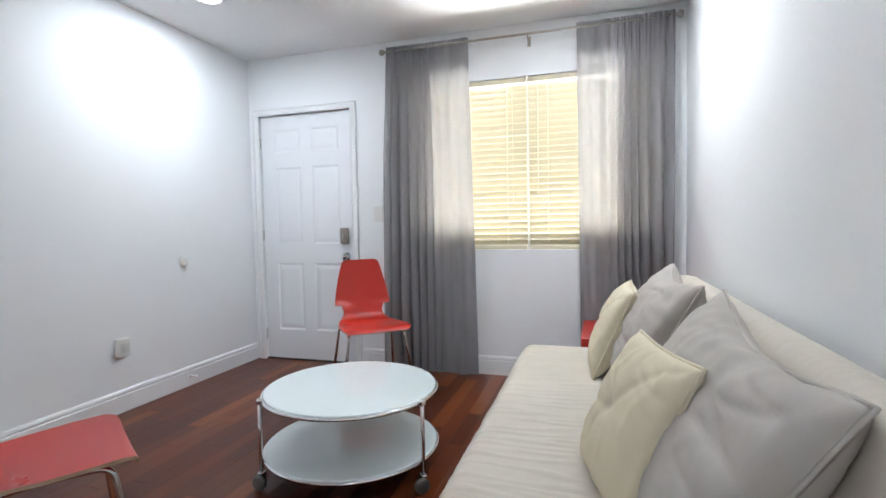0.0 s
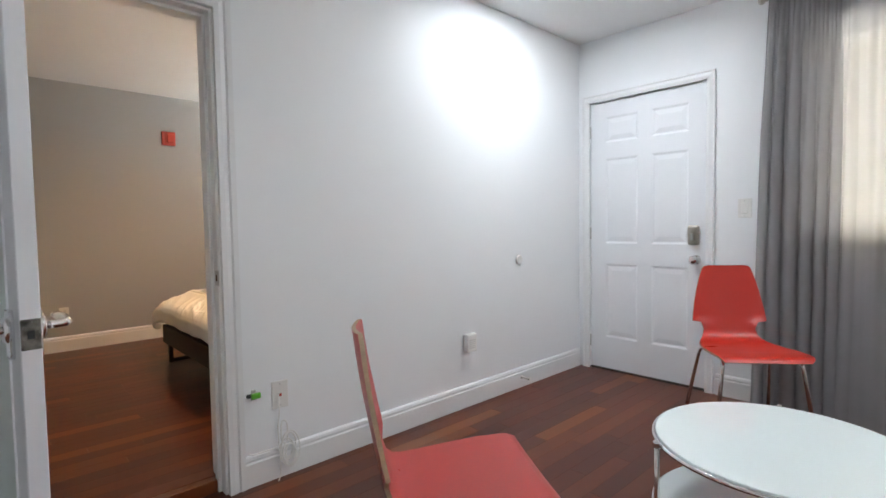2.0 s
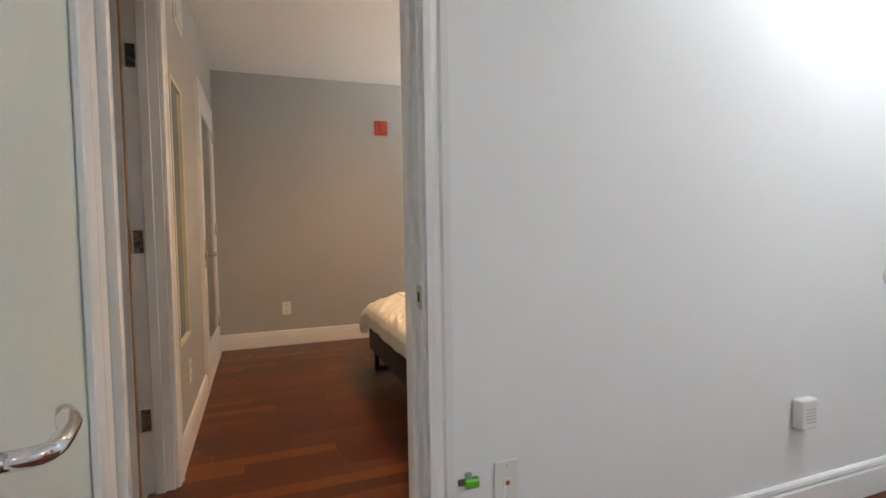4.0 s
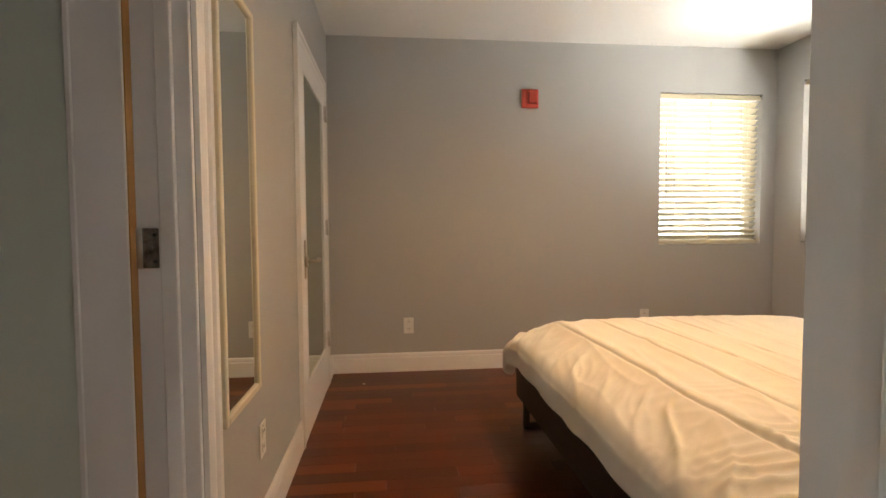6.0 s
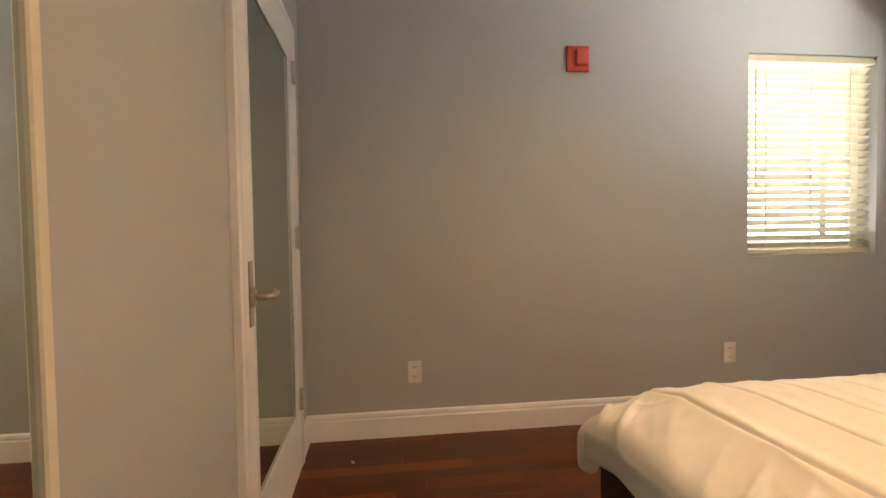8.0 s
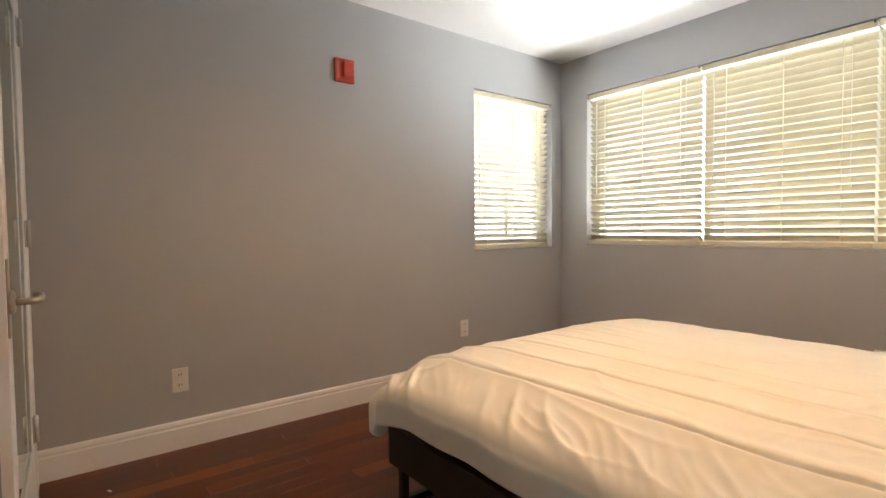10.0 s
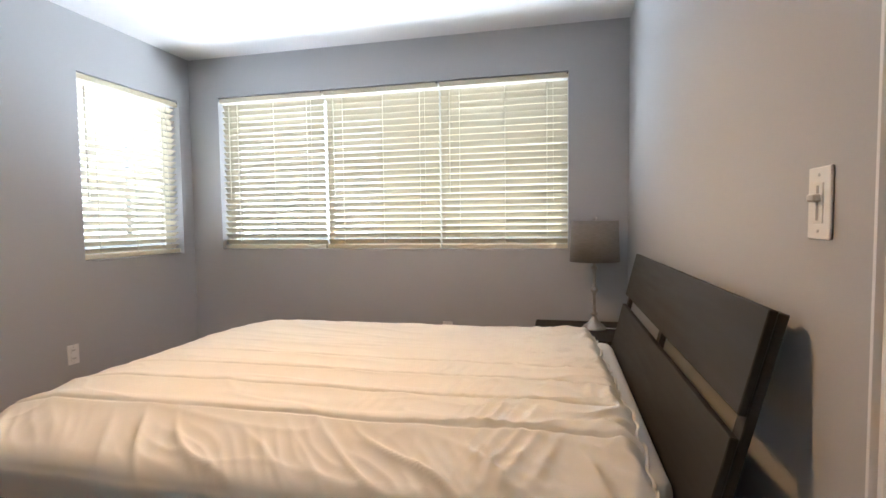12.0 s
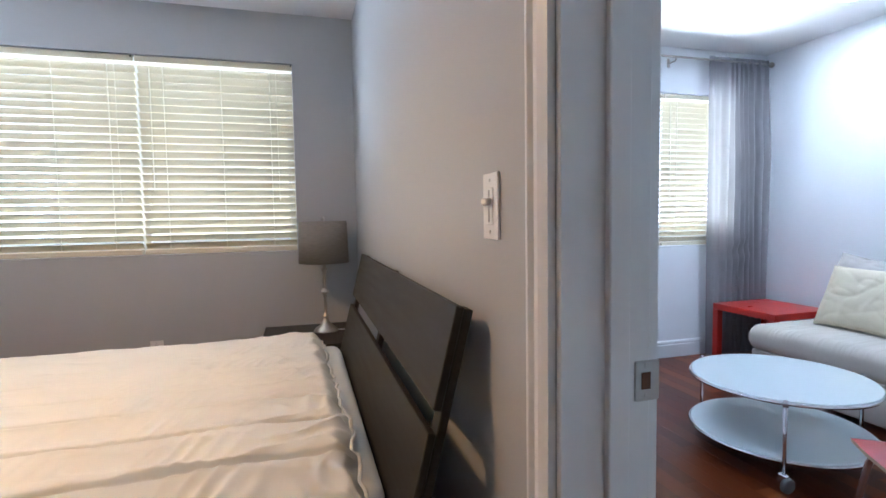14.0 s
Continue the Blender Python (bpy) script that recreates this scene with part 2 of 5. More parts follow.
def sheet(fn, nu, nv):
    """A grid mesh; fn(u, v) gives a point."""
    bm = bmesh.new()
    g = [[bm.verts.new(fn(i / nu, j / nv)) for j in range(nv + 1)] for i in range(nu + 1)]
    for i in range(nu):
        for j in range(nv):
            bm.faces.new((g[i][j], g[i + 1][j], g[i + 1][j + 1], g[i][j + 1]))
    return bm


def part(name, bm, mat, parent, label="", smooth=False):
    """Links a bmesh as one mesh object under a thing or a part."""
    bmesh.ops.recalc_face_normals(bm, faces=bm.faces)
    me = bpy.data.meshes.new(name)
    bm.to_mesh(me)
    bm.free()
    me.materials.append(mat)
    if smooth:
        me.polygons.foreach_set("use_smooth", [True] * len(me.polygons))
    ob = new(name, me)
    ob.parent = parent
    if label:
        ob["label"] = label
    return ob


def thing(name, label, category, m=None, group="", kind=""):
    ob = new(name)
    ob.empty_display_size = 0.1
    if m is not None:
        ob.matrix_basis = m
    return tagged(ob, label, category, group, kind)


def struct(name, bm, mat, label="", category="", smooth=False):
    return tagged(part(name, bm, mat, None, smooth=smooth), label, category, kind="structure")


def soften(bm, angle=40):
    for f in bm.faces:
        f.smooth = True
    for e in bm.edges:
        if len(e.link_faces) == 2 and e.calc_face_angle(0) > radians(angle):
            e.smooth = False
    return bm


# ---- structure ----
def wall_cells(us, zs, solid, place):
    """One closed shell of the solid cells of a grid; place(u, side, z) gives a point."""
    bm = bmesh.new()
    made = {}
    def v(i, side, j):
        if (i, side, j) not in made:
            made[i, side, j] = bm.verts.new(place(us[i], side, zs[j]))
        return made[i, side, j]
    nu, nz = len(us) - 1, len(zs) - 1
    def full(i, j):
        return 0 <= i < nu and 0 <= j < nz and solid(0.5 * (us[i] + us[i + 1]), 0.5 * (zs[j] + zs[j + 1]))
    for i in range(nu):
        for j in range(nz):
            if not full(i, j):
                continue
            for side in (0, 1):
                bm.faces.new((v(i, side, j), v(i + 1, side, j), v(i + 1, side, j + 1), v(i, side, j + 1)))
            for di, dj, p, q in ((-1, 0, (i, j), (i, j + 1)), (1, 0, (i + 1, j), (i + 1, j + 1)), (0, -1, (i, j), (i + 1, j)), (0, 1, (i, j + 1), (i + 1, j + 1))):
                if not full(i + di, j + dj):
                    bm.faces.new((v(p[0], 0, p[1]), v(q[0], 0, q[1]), v(q[0], 1, q[1]), v(p[0], 1, p[1])))
    return bm


def holed(a, b, holes, top):
    us = sorted({a, b, *[q for hole in holes for q in hole[:2]]})
    zs = sorted({0.0, top, *[q for hole in holes for q in hole[2:]]})
    def solid(u, z):
        return not any(h[0] < u < h[1] and h[2] < z < h[3] for h in holes)
    return us, zs, solid


def wall_x(name, x0, x1, y0, y1, holes, mat, label, top=H):
    """A wall that runs along y, with openings (ya, yb, za, zb)."""
    us, zs, solid = holed(y0, y1, holes, top)
    return struct(name, wall_cells(us, zs, solid, lambda u, s, z: ((x0, x1)[s], u, z)), mat, label, "wall")


def wall_y(name, y0, y1, x0, x1, holes, mat, label, top=H):
    """A wall that runs along x, with openings (xa, xb, za, zb)."""
    us, zs, solid = holed(x0, x1, holes, top)
    return struct(name, wall_cells(us, zs, solid, lambda u, s, z: (u, (y0, y1)[s], z)), mat, label, "wall")


EDX0, EDX1 = 0.092, 0.933      # entrance door slab
BWX0, BWX1 = -3.155, -0.53    # wide bedroom window
SWY0, SWY1 = -1.017, -0.19      # narrow bedroom window
BATH0, BATH1 = -1.0, -0.24    # bathroom doorway in the bedroom's south wall
CLX0, CLX1 = -3.115, -2.255      # closet door
wall_y("wall_north_living", 0.0, 0.2, -0.15, LR_E + 0.15, [(EDX0 - 0.005, EDX1 + 0.005, 0, 2.035), (LX0, LX1, LZ0, LZ1)], WHITE, "smooth white painted wall with door and window")
wall_x("wall_east_living", LR_E, LR_E + 0.15, LR_S, 0.0, [], WHITE, "smooth white painted wall behind the sofa")
wall_y("wall_south_living", LR_S - 0.15, LR_S, 0.0, LR_E + 0.15, [], WHITE, "plain white painted wall")
wall_x("wall_west_living", -0.075, 0.0, LR_S, 0.0, [(DOOR_S, DOOR_N, 0, DOOR_H)], WHITE, "smooth white painted partition wall with doorway")
wall_x("wall_east_bedroom", BX1, -0.0765, BY0 - 2.0, 0.0, [(DOOR_S, DOOR_N, 0, DOOR_H)], GREY, "light grey painted partition wall with doorway", HB)
wall_y("wall_north_bedroom", BY1, 0.2, BX0 - 0.2, BX1 - 0.0005, [(BWX0, BWX1, WZ0, WZ1)], GREY, "light grey painted wall with wide window", HB)
wall_x("wall_west_bedroom", BX0 - 0.2, BX0, BY0 - 2.0, BY1 - 0.0005, [(SWY0, SWY1, VZ0, VZ1)], GREY, "light grey painted wall with narrow window", HB)
wall_y("wall_south_bedroom", BY0 - 0.13, BY0, BX0 + 0.0005, BX1 - 0.0005, [(BATH0, BATH1, 0, 2.01)], GREY, "light grey painted wall with doorway and closet door", HB)
wall_y("wall_south_bathroom", BY0 - 2.15, BY0 - 2.0, BX0 - 0.2, -0.08, [], WHITE, "plain bathroom wall", HB)
struct("ceiling", boxed((-0.075, LR_S - 0.15, H + 0.001), (LR_E + 0.15, 0.2, H + 0.15)), CEIL, "white painted plaster ceiling of the living room", "ceiling")
struct("ceiling_bedroom", boxed((BX0 - 0.2, LR_S - 0.15, HB), (-0.0765, 0.2, HB + 0.2)), CEIL, "white painted plaster ceiling of the bedroom", "ceiling")
struct("ground", boxed((-60, -60, -0.5), (60, 60, -0.12)), PAVING, "pale paved ground outside the windows", "ground")
struct("bathroom_floor", boxed((BX0, BY0 - 2.0, -0.1), (BX1, BY0 - 0.07, FZ - 0.002)), TILE, "beige tiled bathroom floor", "floor")


# ---- baseboards and casings ----
def run_profile(a, b, n, profile, z0=0.0):
    """Sweeps a (depth, height) profile from a to b along a wall whose inward normal is n."""
    bm = bmesh.new()
    a, b, n = Vector((*a, z0)), Vector((*b, z0)), Vector((*n, 0))
    rings = [[bm.verts.new(p + n * d + Vector((0, 0, z))) for d, z in profile] for p in (a, b)]
    k = len(profile)
    for i in range(k):
        bm.faces.new((rings[0][i], rings[0][(i + 1) % k], rings[1][(i + 1) % k], rings[1][i]))
    bm.faces.new(rings[0])
    bm.faces.new(rings[1][::-1])
    return bm


BASE = [(0, 0.001), (0.017, 0.001), (0.017, 0.102), (0.013, 0.108), (0.013, 0.113), (0.015, 0.118), (0.012, 0.130), (0.006, 0.136), (0.0, 0.137)]


def baseboard(a, b, n, z0=0.0, label="white moulded baseboard along the wall"):
    return struct("baseboard", run_profile(a, b, n, BASE, z0), TRIM, label, "baseboard")


CW = 0.068
baseboard((0, DOOR_N + CW), (0, -0.018), (1, 0))
baseboard((0, LR_S), (0, DOOR_S - CW), (1, 0))
baseboard((EDX1 + CW, 0), (LR_E, 0), (0, -1))
baseboard((LR_E, LR_S), (LR_E, -0.018), (-1, 0))
baseboard((BX0, BY0), (BX0, BY1), (1, 0), FZ)
baseboard((BX0 + 0.018, BY1), (BX1 - 0.018, BY1), (0, -1), FZ)
baseboard((BX1, DOOR_N + CW), (BX1, BY1 - 0.018), (-1, 0), FZ)
baseboard((CLX1 + CW, BY0), (BATH0 - CW, BY0), (0, 1), FZ)
baseboard((BX0 + 0.018, BY0), (CLX0 - CW, BY0), (0, 1), FZ)


def casing(parent, m, w, h, mat=TRIM, cw=CW, lip=0.012):
    """Moulded door casing round an opening w wide and h high, on the plane y = 0, facing -y."""
    prof = [(0.0, 0.0), (0.0, lip), (0.012, max(lip, 0.016)), (0.020, max(lip, 0.018)), (0.040, 0.014), (0.047, 0.021), (cw, 0.021), (cw, 0.0)]
    def leg(side):
        bm = bmesh.new()
        low, high = [], []
        for o, d in prof:
            x = -o if side < 0 else w + o
            low.append(bm.verts.new((x, -d, 0.0)))
            high.append(bm.verts.new((x, -d, h + o)))
        for i in range(len(prof) - 1):
            bm.faces.new((low[i], low[i + 1], high[i + 1], high[i]))
        bm.faces.new(low)
        bm.faces.new(high)
        return bm
    def head():
        bm = bmesh.new()
        l, r = [], []
        for o, d in prof:
            l.append(bm.verts.new((-o, -d, h + o)))
            r.append(bm.verts.new((w + o, -d, h + o)))
        for i in range(len(prof) - 1):
            bm.faces.new((l[i], l[i + 1], r[i + 1], r[i]))
        bm.faces.new(l)
        bm.faces.new(r)
        return bm
    for nm, bm in (("casing_side", leg(-1)), ("casing_side", leg(1)), ("casing_head", head())):
        ob = part(nm, bm, mat, parent)
        ob.matrix_basis = m


def jamb(parent, m, w, h, depth, mat=TRIM, stop=0.06):
    """Lining of an opening, with a door stop; opening on x 0..w, wall on y 0..depth."""
    for nm, lo, hi in (("jamb", (0, 0.0, 0), (0.012, depth, h)), ("jamb", (w - 0.012, 0.0, 0), (w, depth, h)), ("jamb_head", (0.0125, 0.0, h - 0.012), (w - 0.0125, depth, h)),
                       ("door_stop", (0.0122, stop, 0), (0.026, stop + 0.035, h - 0.0125)), ("door_stop", (w - 0.026, stop, 0), (w - 0.0122, stop + 0.035, h - 0.0125)),
                       ("door_stop", (0.0265, stop, h - 0.026), (w - 0.0265, stop + 0.035, h - 0.0122))):
        ob = part(nm, boxed(lo, hi, 0.002), mat, parent)
        ob.matrix_basis = m


# doorway between living room and bedroom; local x runs south to north along the living side
DW = DOOR_N - DOOR_S
frame_mid = thing("door_frame_1", "white painted moulded frame of the open doorway", "door frame", kind="structure")
m_l = Matrix.Translation((0.0, DOOR_S, 0)) @ pose(0, 0, 0, 0, 0, 90)
casing(frame_mid, m_l, DW, DOOR_H, lip=0.022)
jamb(frame_mid, m_l @ Matrix.Translation((0, 0.001, 0)), DW, DOOR_H, 0.152, stop=0.045)
casing(frame_mid, Matrix.Translation((BX1, DOOR_N, 0)) @ pose(0, 0, 0, 0, 0, -90), DW, DOOR_H, cw=0.054)
# strike plate on the north jamb
strike = part("strike_plate", boxed((-0.029, DOOR_N - 0.0145, 0.888), (0.014, DOOR_N - 0.0122, 0.950), 0.002), STEEL, frame_mid, "scratched steel strike plate")
part("latch_hole", boxed((-0.018, DOOR_N - 0.0155, 0.906), (-0.002, DOOR_N - 0.0146, 0.932), 0.0), DARKHOLE, strike, "dark bare latch hole")
for sz in (0.896, 0.942):
    part("screw", tube(bmesh.new(), [(-0.009, DOOR_N - 0.0146, sz), (-0.009, DOOR_N - 0.0162, sz)], 0.004, 8), STEEL, strike)


# ---- doors ----
def panel_door(bm, w, h, t, panels):
    """Slab on x 0..w, z 0..h, front at y = 0, with sunk raised-field panels on the front."""
    xs = sorted({0, w, *[v for p in panels for v in (p[0], p[1])]})
    zs = sorted({0, h, *[v for p in panels for v in (p[2], p[3])]})
    for i in range(len(xs) - 1):
        for j in range(len(zs) - 1):
            x0, x1, z0, z1 = xs[i], xs[i + 1], zs[j], zs[j + 1]
            if any(p[0] <= x0 and x1 <= p[1] and p[2] <= z0 and z1 <= p[3] for p in panels):
                continue
            box(bm, (x0, 0, z0), (x1, t, z1))
    bmesh.ops.remove_doubles(bm, verts=bm.verts, dist=1e-5)
    return bm


def field(x0, x1, z0, z1):
    """A sunk panel with bevelled moulding and a raised middle."""
    bm = bmesh.new()
    steps = [(0, 0.0), (0.014, 0.006), (0.02, 0.006), (0.05, 0.0015), (0.055, 0.0015)]
    rings = [[bm.verts.new((x, d, z)) for x, z in ((x0 + o, z0 + o), (x1 - o, z0 + o), (x1 - o, z1 - o), (x0 + o, z1 - o))] for o, d in steps]
    for q, w in zip(rings, rings[1:]):
        for k in range(4):
            bm.faces.new((q[k], q[(k + 1) % 4], w[(k + 1) % 4], w[k]))
    bm.faces.new(rings[-1])
    return bm


EW = EDX1 - EDX0
ent = thing("door_1", "closed white six-panel entrance door with steel lock", "door", pose(EDX0, 0.022, 0.012), kind="structure")
pw = (EW - 0.12 * 2 - 0.10) / 2
px = [(0.12, 0.12 + pw), (EW - 0.12 - pw, EW - 0.12)]
PANELS = [(a, b, z0, z1) for a, b in px for z0, z1 in ((0.24, 0.80), (0.955, 1.59), (1.71, 1.90))]
part("slab", panel_door(bmesh.new(), EW, 2.015, 0.04, PANELS), DOORP, ent)
for p in PANELS:
    part("panel", field(*p), DOORP, ent)
casing(ent, pose(0, -0.022, -0.012), EW, 2.03, cw=0.05)
for hz in (0.2, 1.03, 1.80):
    part("hinge", tube(bmesh.new(), [(-0.003, -0.008, hz - 0.045), (-0.003, -0.008, hz + 0.045)], 0.007, 8), STEEL, ent)
lock = part("deadbolt", boxed((EW - 0.115, -0.035, 0.955), (EW - 0.045, 0.0, 1.085), 0.016, 3), BRONZE, ent, "satin nickel keypad deadbolt", smooth=True)
part("thumb_turn", boxed((EW - 0.088, -0.05, 0.985), (EW - 0.072, -0.034, 1.03), 0.004, 2), STEEL, lock)
part("door_knob", lathe(bmesh.new(), [(0.0, 0.0), (0.032, 0.0), (0.03, 0.008), (0.012, 0.012), (0.012, 0.03), (0.026, 0.04), (0.029, 0.052), (0.022, 0.064), (0.0, 0.068)], 24), CHROME, ent, "round steel knob", True).matrix_basis = pose(EW - 0.07, 0, 0.855, 90)
part("threshold", boxed((0.0, -0.02, -0.01), (EW, 0.06, 0.0), 0.003), DARKWOOD, ent)
struct("entrance_backing", boxed((EDX0 - 0.004, 0.1, 0.0), (EDX1 + 0.004, 0.19, 2.03)), WHITE, "outer side of the entrance", "wall")


def lever(parent, m, mat, flip=1):
    """Lever handle on a round rose; sticks out along -y, lever along +x * flip."""
    bm = lathe(bmesh.new(), [(0.0, 0.0), (0.03, 0.0), (0.03, 0.006), (0.024, 0.012), (0.0, 0.012)], 20)
    bmesh.ops.rotate(bm, verts=bm.verts, matrix=Matrix.Rotation(radians(90), 3, "X"))
    rose = part("rose", bm, mat, parent, smooth=True)
    rose.matrix_basis = m
    pts = bend([(0, -0.01, 0), (0, -0.055, 0), (flip * 0.055, -0.06, 0.004), (flip * 0.095, -0.047, 0.008)], 0.02, 5)
    lv = part("lever", tube(bmesh.new(), pts, [0.009] * (len(pts) - 4) + [0.0105, 0.011, 0.0105, 0.008], 10), mat, rose, smooth=True)


def glazed_door(parent, w, h, t, glass, stile=0.105, rail=0.13, low=0.24):
    """Stiles, rails, one pane and glazing beads; x 0..w from the hinge, y 0..t."""
    part("stile", boxed((0, 0, 0), (stile, t, h), 0.002), DOORP, parent)
    part("stile", boxed((w - stile, 0, 0), (w, t, h), 0.002), DOORP, parent)
    part("rail", boxed((stile + 0.0005, 0.001, 0), (w - stile - 0.0005, t - 0.001, low)), DOORP, parent)
    part("rail", boxed((stile + 0.0005, 0.001, h - rail), (w - stile - 0.0005, t - 0.001, h)), DOORP, parent)
    part("pane", boxed((stile + 0.001, t * 0.42, low + 0.001), (w - stile - 0.001, t * 0.58, h - rail - 0.001)), glass, parent, "pale green glass pane")
    for y0, y1 in ((-0.003, t * 0.4), (t * 0.6, t + 0.003)):
        x0, x1, z0, z1 = stile - 0.004, w - stile + 0.004, low - 0.004, h - rail + 0.004
        for lo, hi in (((x0, y0, z0), (x0 + 0.016, y1, z1)), ((x1 - 0.016, y0, z0), (x1, y1, z1)), ((x0 + 0.0165, y0, z0), (x1 - 0.0165, y1, z0 + 0.016)), ((x0 + 0.0165, y0, z1 - 0.016), (x1 - 0.0165, y1, z1))):
            part("glazing_bead", boxed(lo, hi, 0.004), DOORP, parent)


# bedroom door, open into the living room
bd = thing("door_2", "open white door with pale green frosted glass and chrome lever handles", "door", pose(0.012, DOOR_S + 0.004, 0.008, 0, 0, 6.6), kind="structure")
glazed_door(bd, 0.80, 1.985, 0.036, FROST)
for hz in (0.2, 1.05, 1.82):
    hg = part("hinge", tube(bmesh.new(), [(0.004, -0.012, hz - 0.055), (0.004, -0.012, hz + 0.055)], 0.011, 12), WORNREFLSTEEL, bd, "worn steel butt hinge, dark reflections in its colour", True)
    part("hinge_leaf", boxed((0.005, -0.003, hz - 0.055), (0.045, -0.0005, hz + 0.055), 0.001), WORNREFLSTEEL, hg)
for fy, dy in ((0.0, -0.011), (0.036, 0.047)):
    bm = boxed((0.713, min(fy, dy), 0.846), (0.757, max(fy, dy), 0.950), 0.0095, 3)
    part("back_plate", soften(bm), CHROME, bd, "oblong chrome back plate")
lever(bd, pose(0.735, -0.006, 0.908), CHROME, -1)
lever(bd, Matrix.Translation((0.735, 0.042, 0.908)) @ pose(0, 0, 0, 0, 0, 180), CHROME, 1)
latch = part("latch_plate", boxed((0.8, 0.001, 0.870), (0.8025, 0.035, 0.934), 0.001), WORNREFLSTEEL, bd, "mottled steel latch plate, dark reflections in its colour")
part("latch_bolt", boxed((0.8026, 0.012, 0.893), (0.804, 0.024, 0.911), 0.0005), DARK, latch)

# bathroom doorway and its open door
bf = thing("door_frame_2", "white painted frame of the bathroom doorway", "door frame", kind="structure")
BW_ = BATH1 - BATH0
m_b = Matrix.Translation((BATH1, BY0, 0)) @ pose(0, 0, 0, 0, 0, 180)
casing(bf, m_b, BW_, 2.01)
jamb(bf, m_b @ Matrix.Translation((0, 0.001, 0)), BW_, 2.01, 0.129, stop=0.035)
bdoor = thing("door_3", "open white bathroom door with frosted glass, bare wood edge", "door", pose(BATH0 + 0.016, BY0 - 0.124, 0.038, 0, 0, -91), kind="structure")
glazed_door(bdoor, 0.72, 1.95, 0.035, FROST)
part("bare_edge", boxed((-0.003, 0.004, 0.0), (-0.0005, 0.031, 1.95)), BARE, bdoor, "unpainted wooden door edge")
hg_f = [0.35, 1.062, 1.78]
for hz in hg_f:
    hb = part("hinge", tube(bmesh.new(), [(BATH0 + 0.019, BY0 - 0.118, hz - 0.045), (BATH0 + 0.019, BY0 - 0.118, hz + 0.045)], 0.007, 10), STEEL, bf, "worn steel butt hinge", True)
    part("hinge_leaf", boxed((BATH0 + 0.0125, BY0 - 0.114, hz - 0.045), (BATH0 + 0.0155, BY0 - 0.078, hz + 0.045), 0.001), WORNREFLSTEEL, hb)
    for k in (-0.03, 0.0, 0.03):
        part("screw", tube(bmesh.new(), [(BATH0 + 0.0155, BY0 - 0.094 + 0.008 * (k != 0), hz + k), (BATH0 + 0.0168, BY0 - 0.094 + 0.008 * (k != 0), hz + k)], 0.004, 8), DARK, hb)

# closet door
CLW = CLX1 - CLX0
cl = thing("door_4", "closed white closet door with mirror-like glass and lever handle", "door", pose(CLX0, BY0 + 0.004, 0.042), kind="structure")
glazed_door(cl, CLW, 1.935, 0.012, GREENMIRROR, stile=0.09, rail=0.10, low=0.275)
casing(cl, Matrix.Translation((CLW, -0.003, -0.012)) @ pose(0, 0, 0, 0, 0, 180), CLW, 1.95)
for hz in (0.33, 1.06, 1.79):
    hg = part("hinge", tube(bmesh.new(), [(-0.004, 0.022, hz - 0.05), (-0.004, 0.022, hz + 0.05)], 0.008, 10), STEEL, cl, "steel butt hinge", True)
    part("hinge_leaf", boxed((-0.002, 0.013, hz - 0.048), (0.028, 0.016, hz + 0.048), 0.001), STEEL, hg)
part("back_plate", boxed((CLW - 0.075, 0.012, 0.81), (CLW - 0.035, 0.017, 1.0), 0.002), BRONZE, cl)
lever(cl, Matrix.Translation((CLW - 0.055, 0.015, 0.895)) @ pose(0, 0, 0, 0, 0, 180), BRONZE, 1)

struct("threshold", boxed((-0.10, DOOR_S + 0.013, 0.0), (-0.055, DOOR_N - 0.013, FZ + 0.003), 0.004, 2), PLANK, "dark wooden threshold strip in the doorway", "threshold")
# ---- floor base ----
struct("subfloor", boxed((BX0 - 0.2, LR_S - 0.15, -0.12), (LR_E + 0.15, 0.2, -0.018)), JOINT, "dark subfloor under the planks", "floor")


# ---- windows and blinds ----
def window(name, m, w, h, mullions, label, sill=TRIM):
    """Window on x 0..w, z 0..h; inner wall face at y = 0, recess towards +y."""
    win = thing(name, label, "window", m, kind="structure")
    d0, d1, t = 0.115, 0.155, 0.045
    for nm, lo, hi in (("window_frame", (0, d0, 0), (t, d1, h)), ("window_frame", (w - t, d0, 0), (w, d1, h)), ("window_frame", (t, d0, 0), (w - t, d1, t)), ("window_frame", (t, d0, h - t), (w - t, d1, h))):
        part(nm, boxed(lo, hi, 0.003), ALU, win)
    edges = [t] + [v for q in mullions for v in (q - 0.022, q + 0.022)] + [w - t]
    for q in mullions:
        part("mullion", boxed((q - 0.022, d0, t), (q + 0.022, d1, h - t), 0.003), ALU, win)
    for a, b in zip(edges[::2], edges[1::2]):
        pane = part("pane", boxed((a + 0.001, 0.132, t + 0.001), (b - 0.001, 0.137, h - t - 0.001)), GLASS, win)
        pane.visible_shadow = False
    part("window_sill", boxed((0.001, 0.002, 0.0), (w - 0.001, d0 - 0.001, 0.012), 0.003), sill, win)
    return win


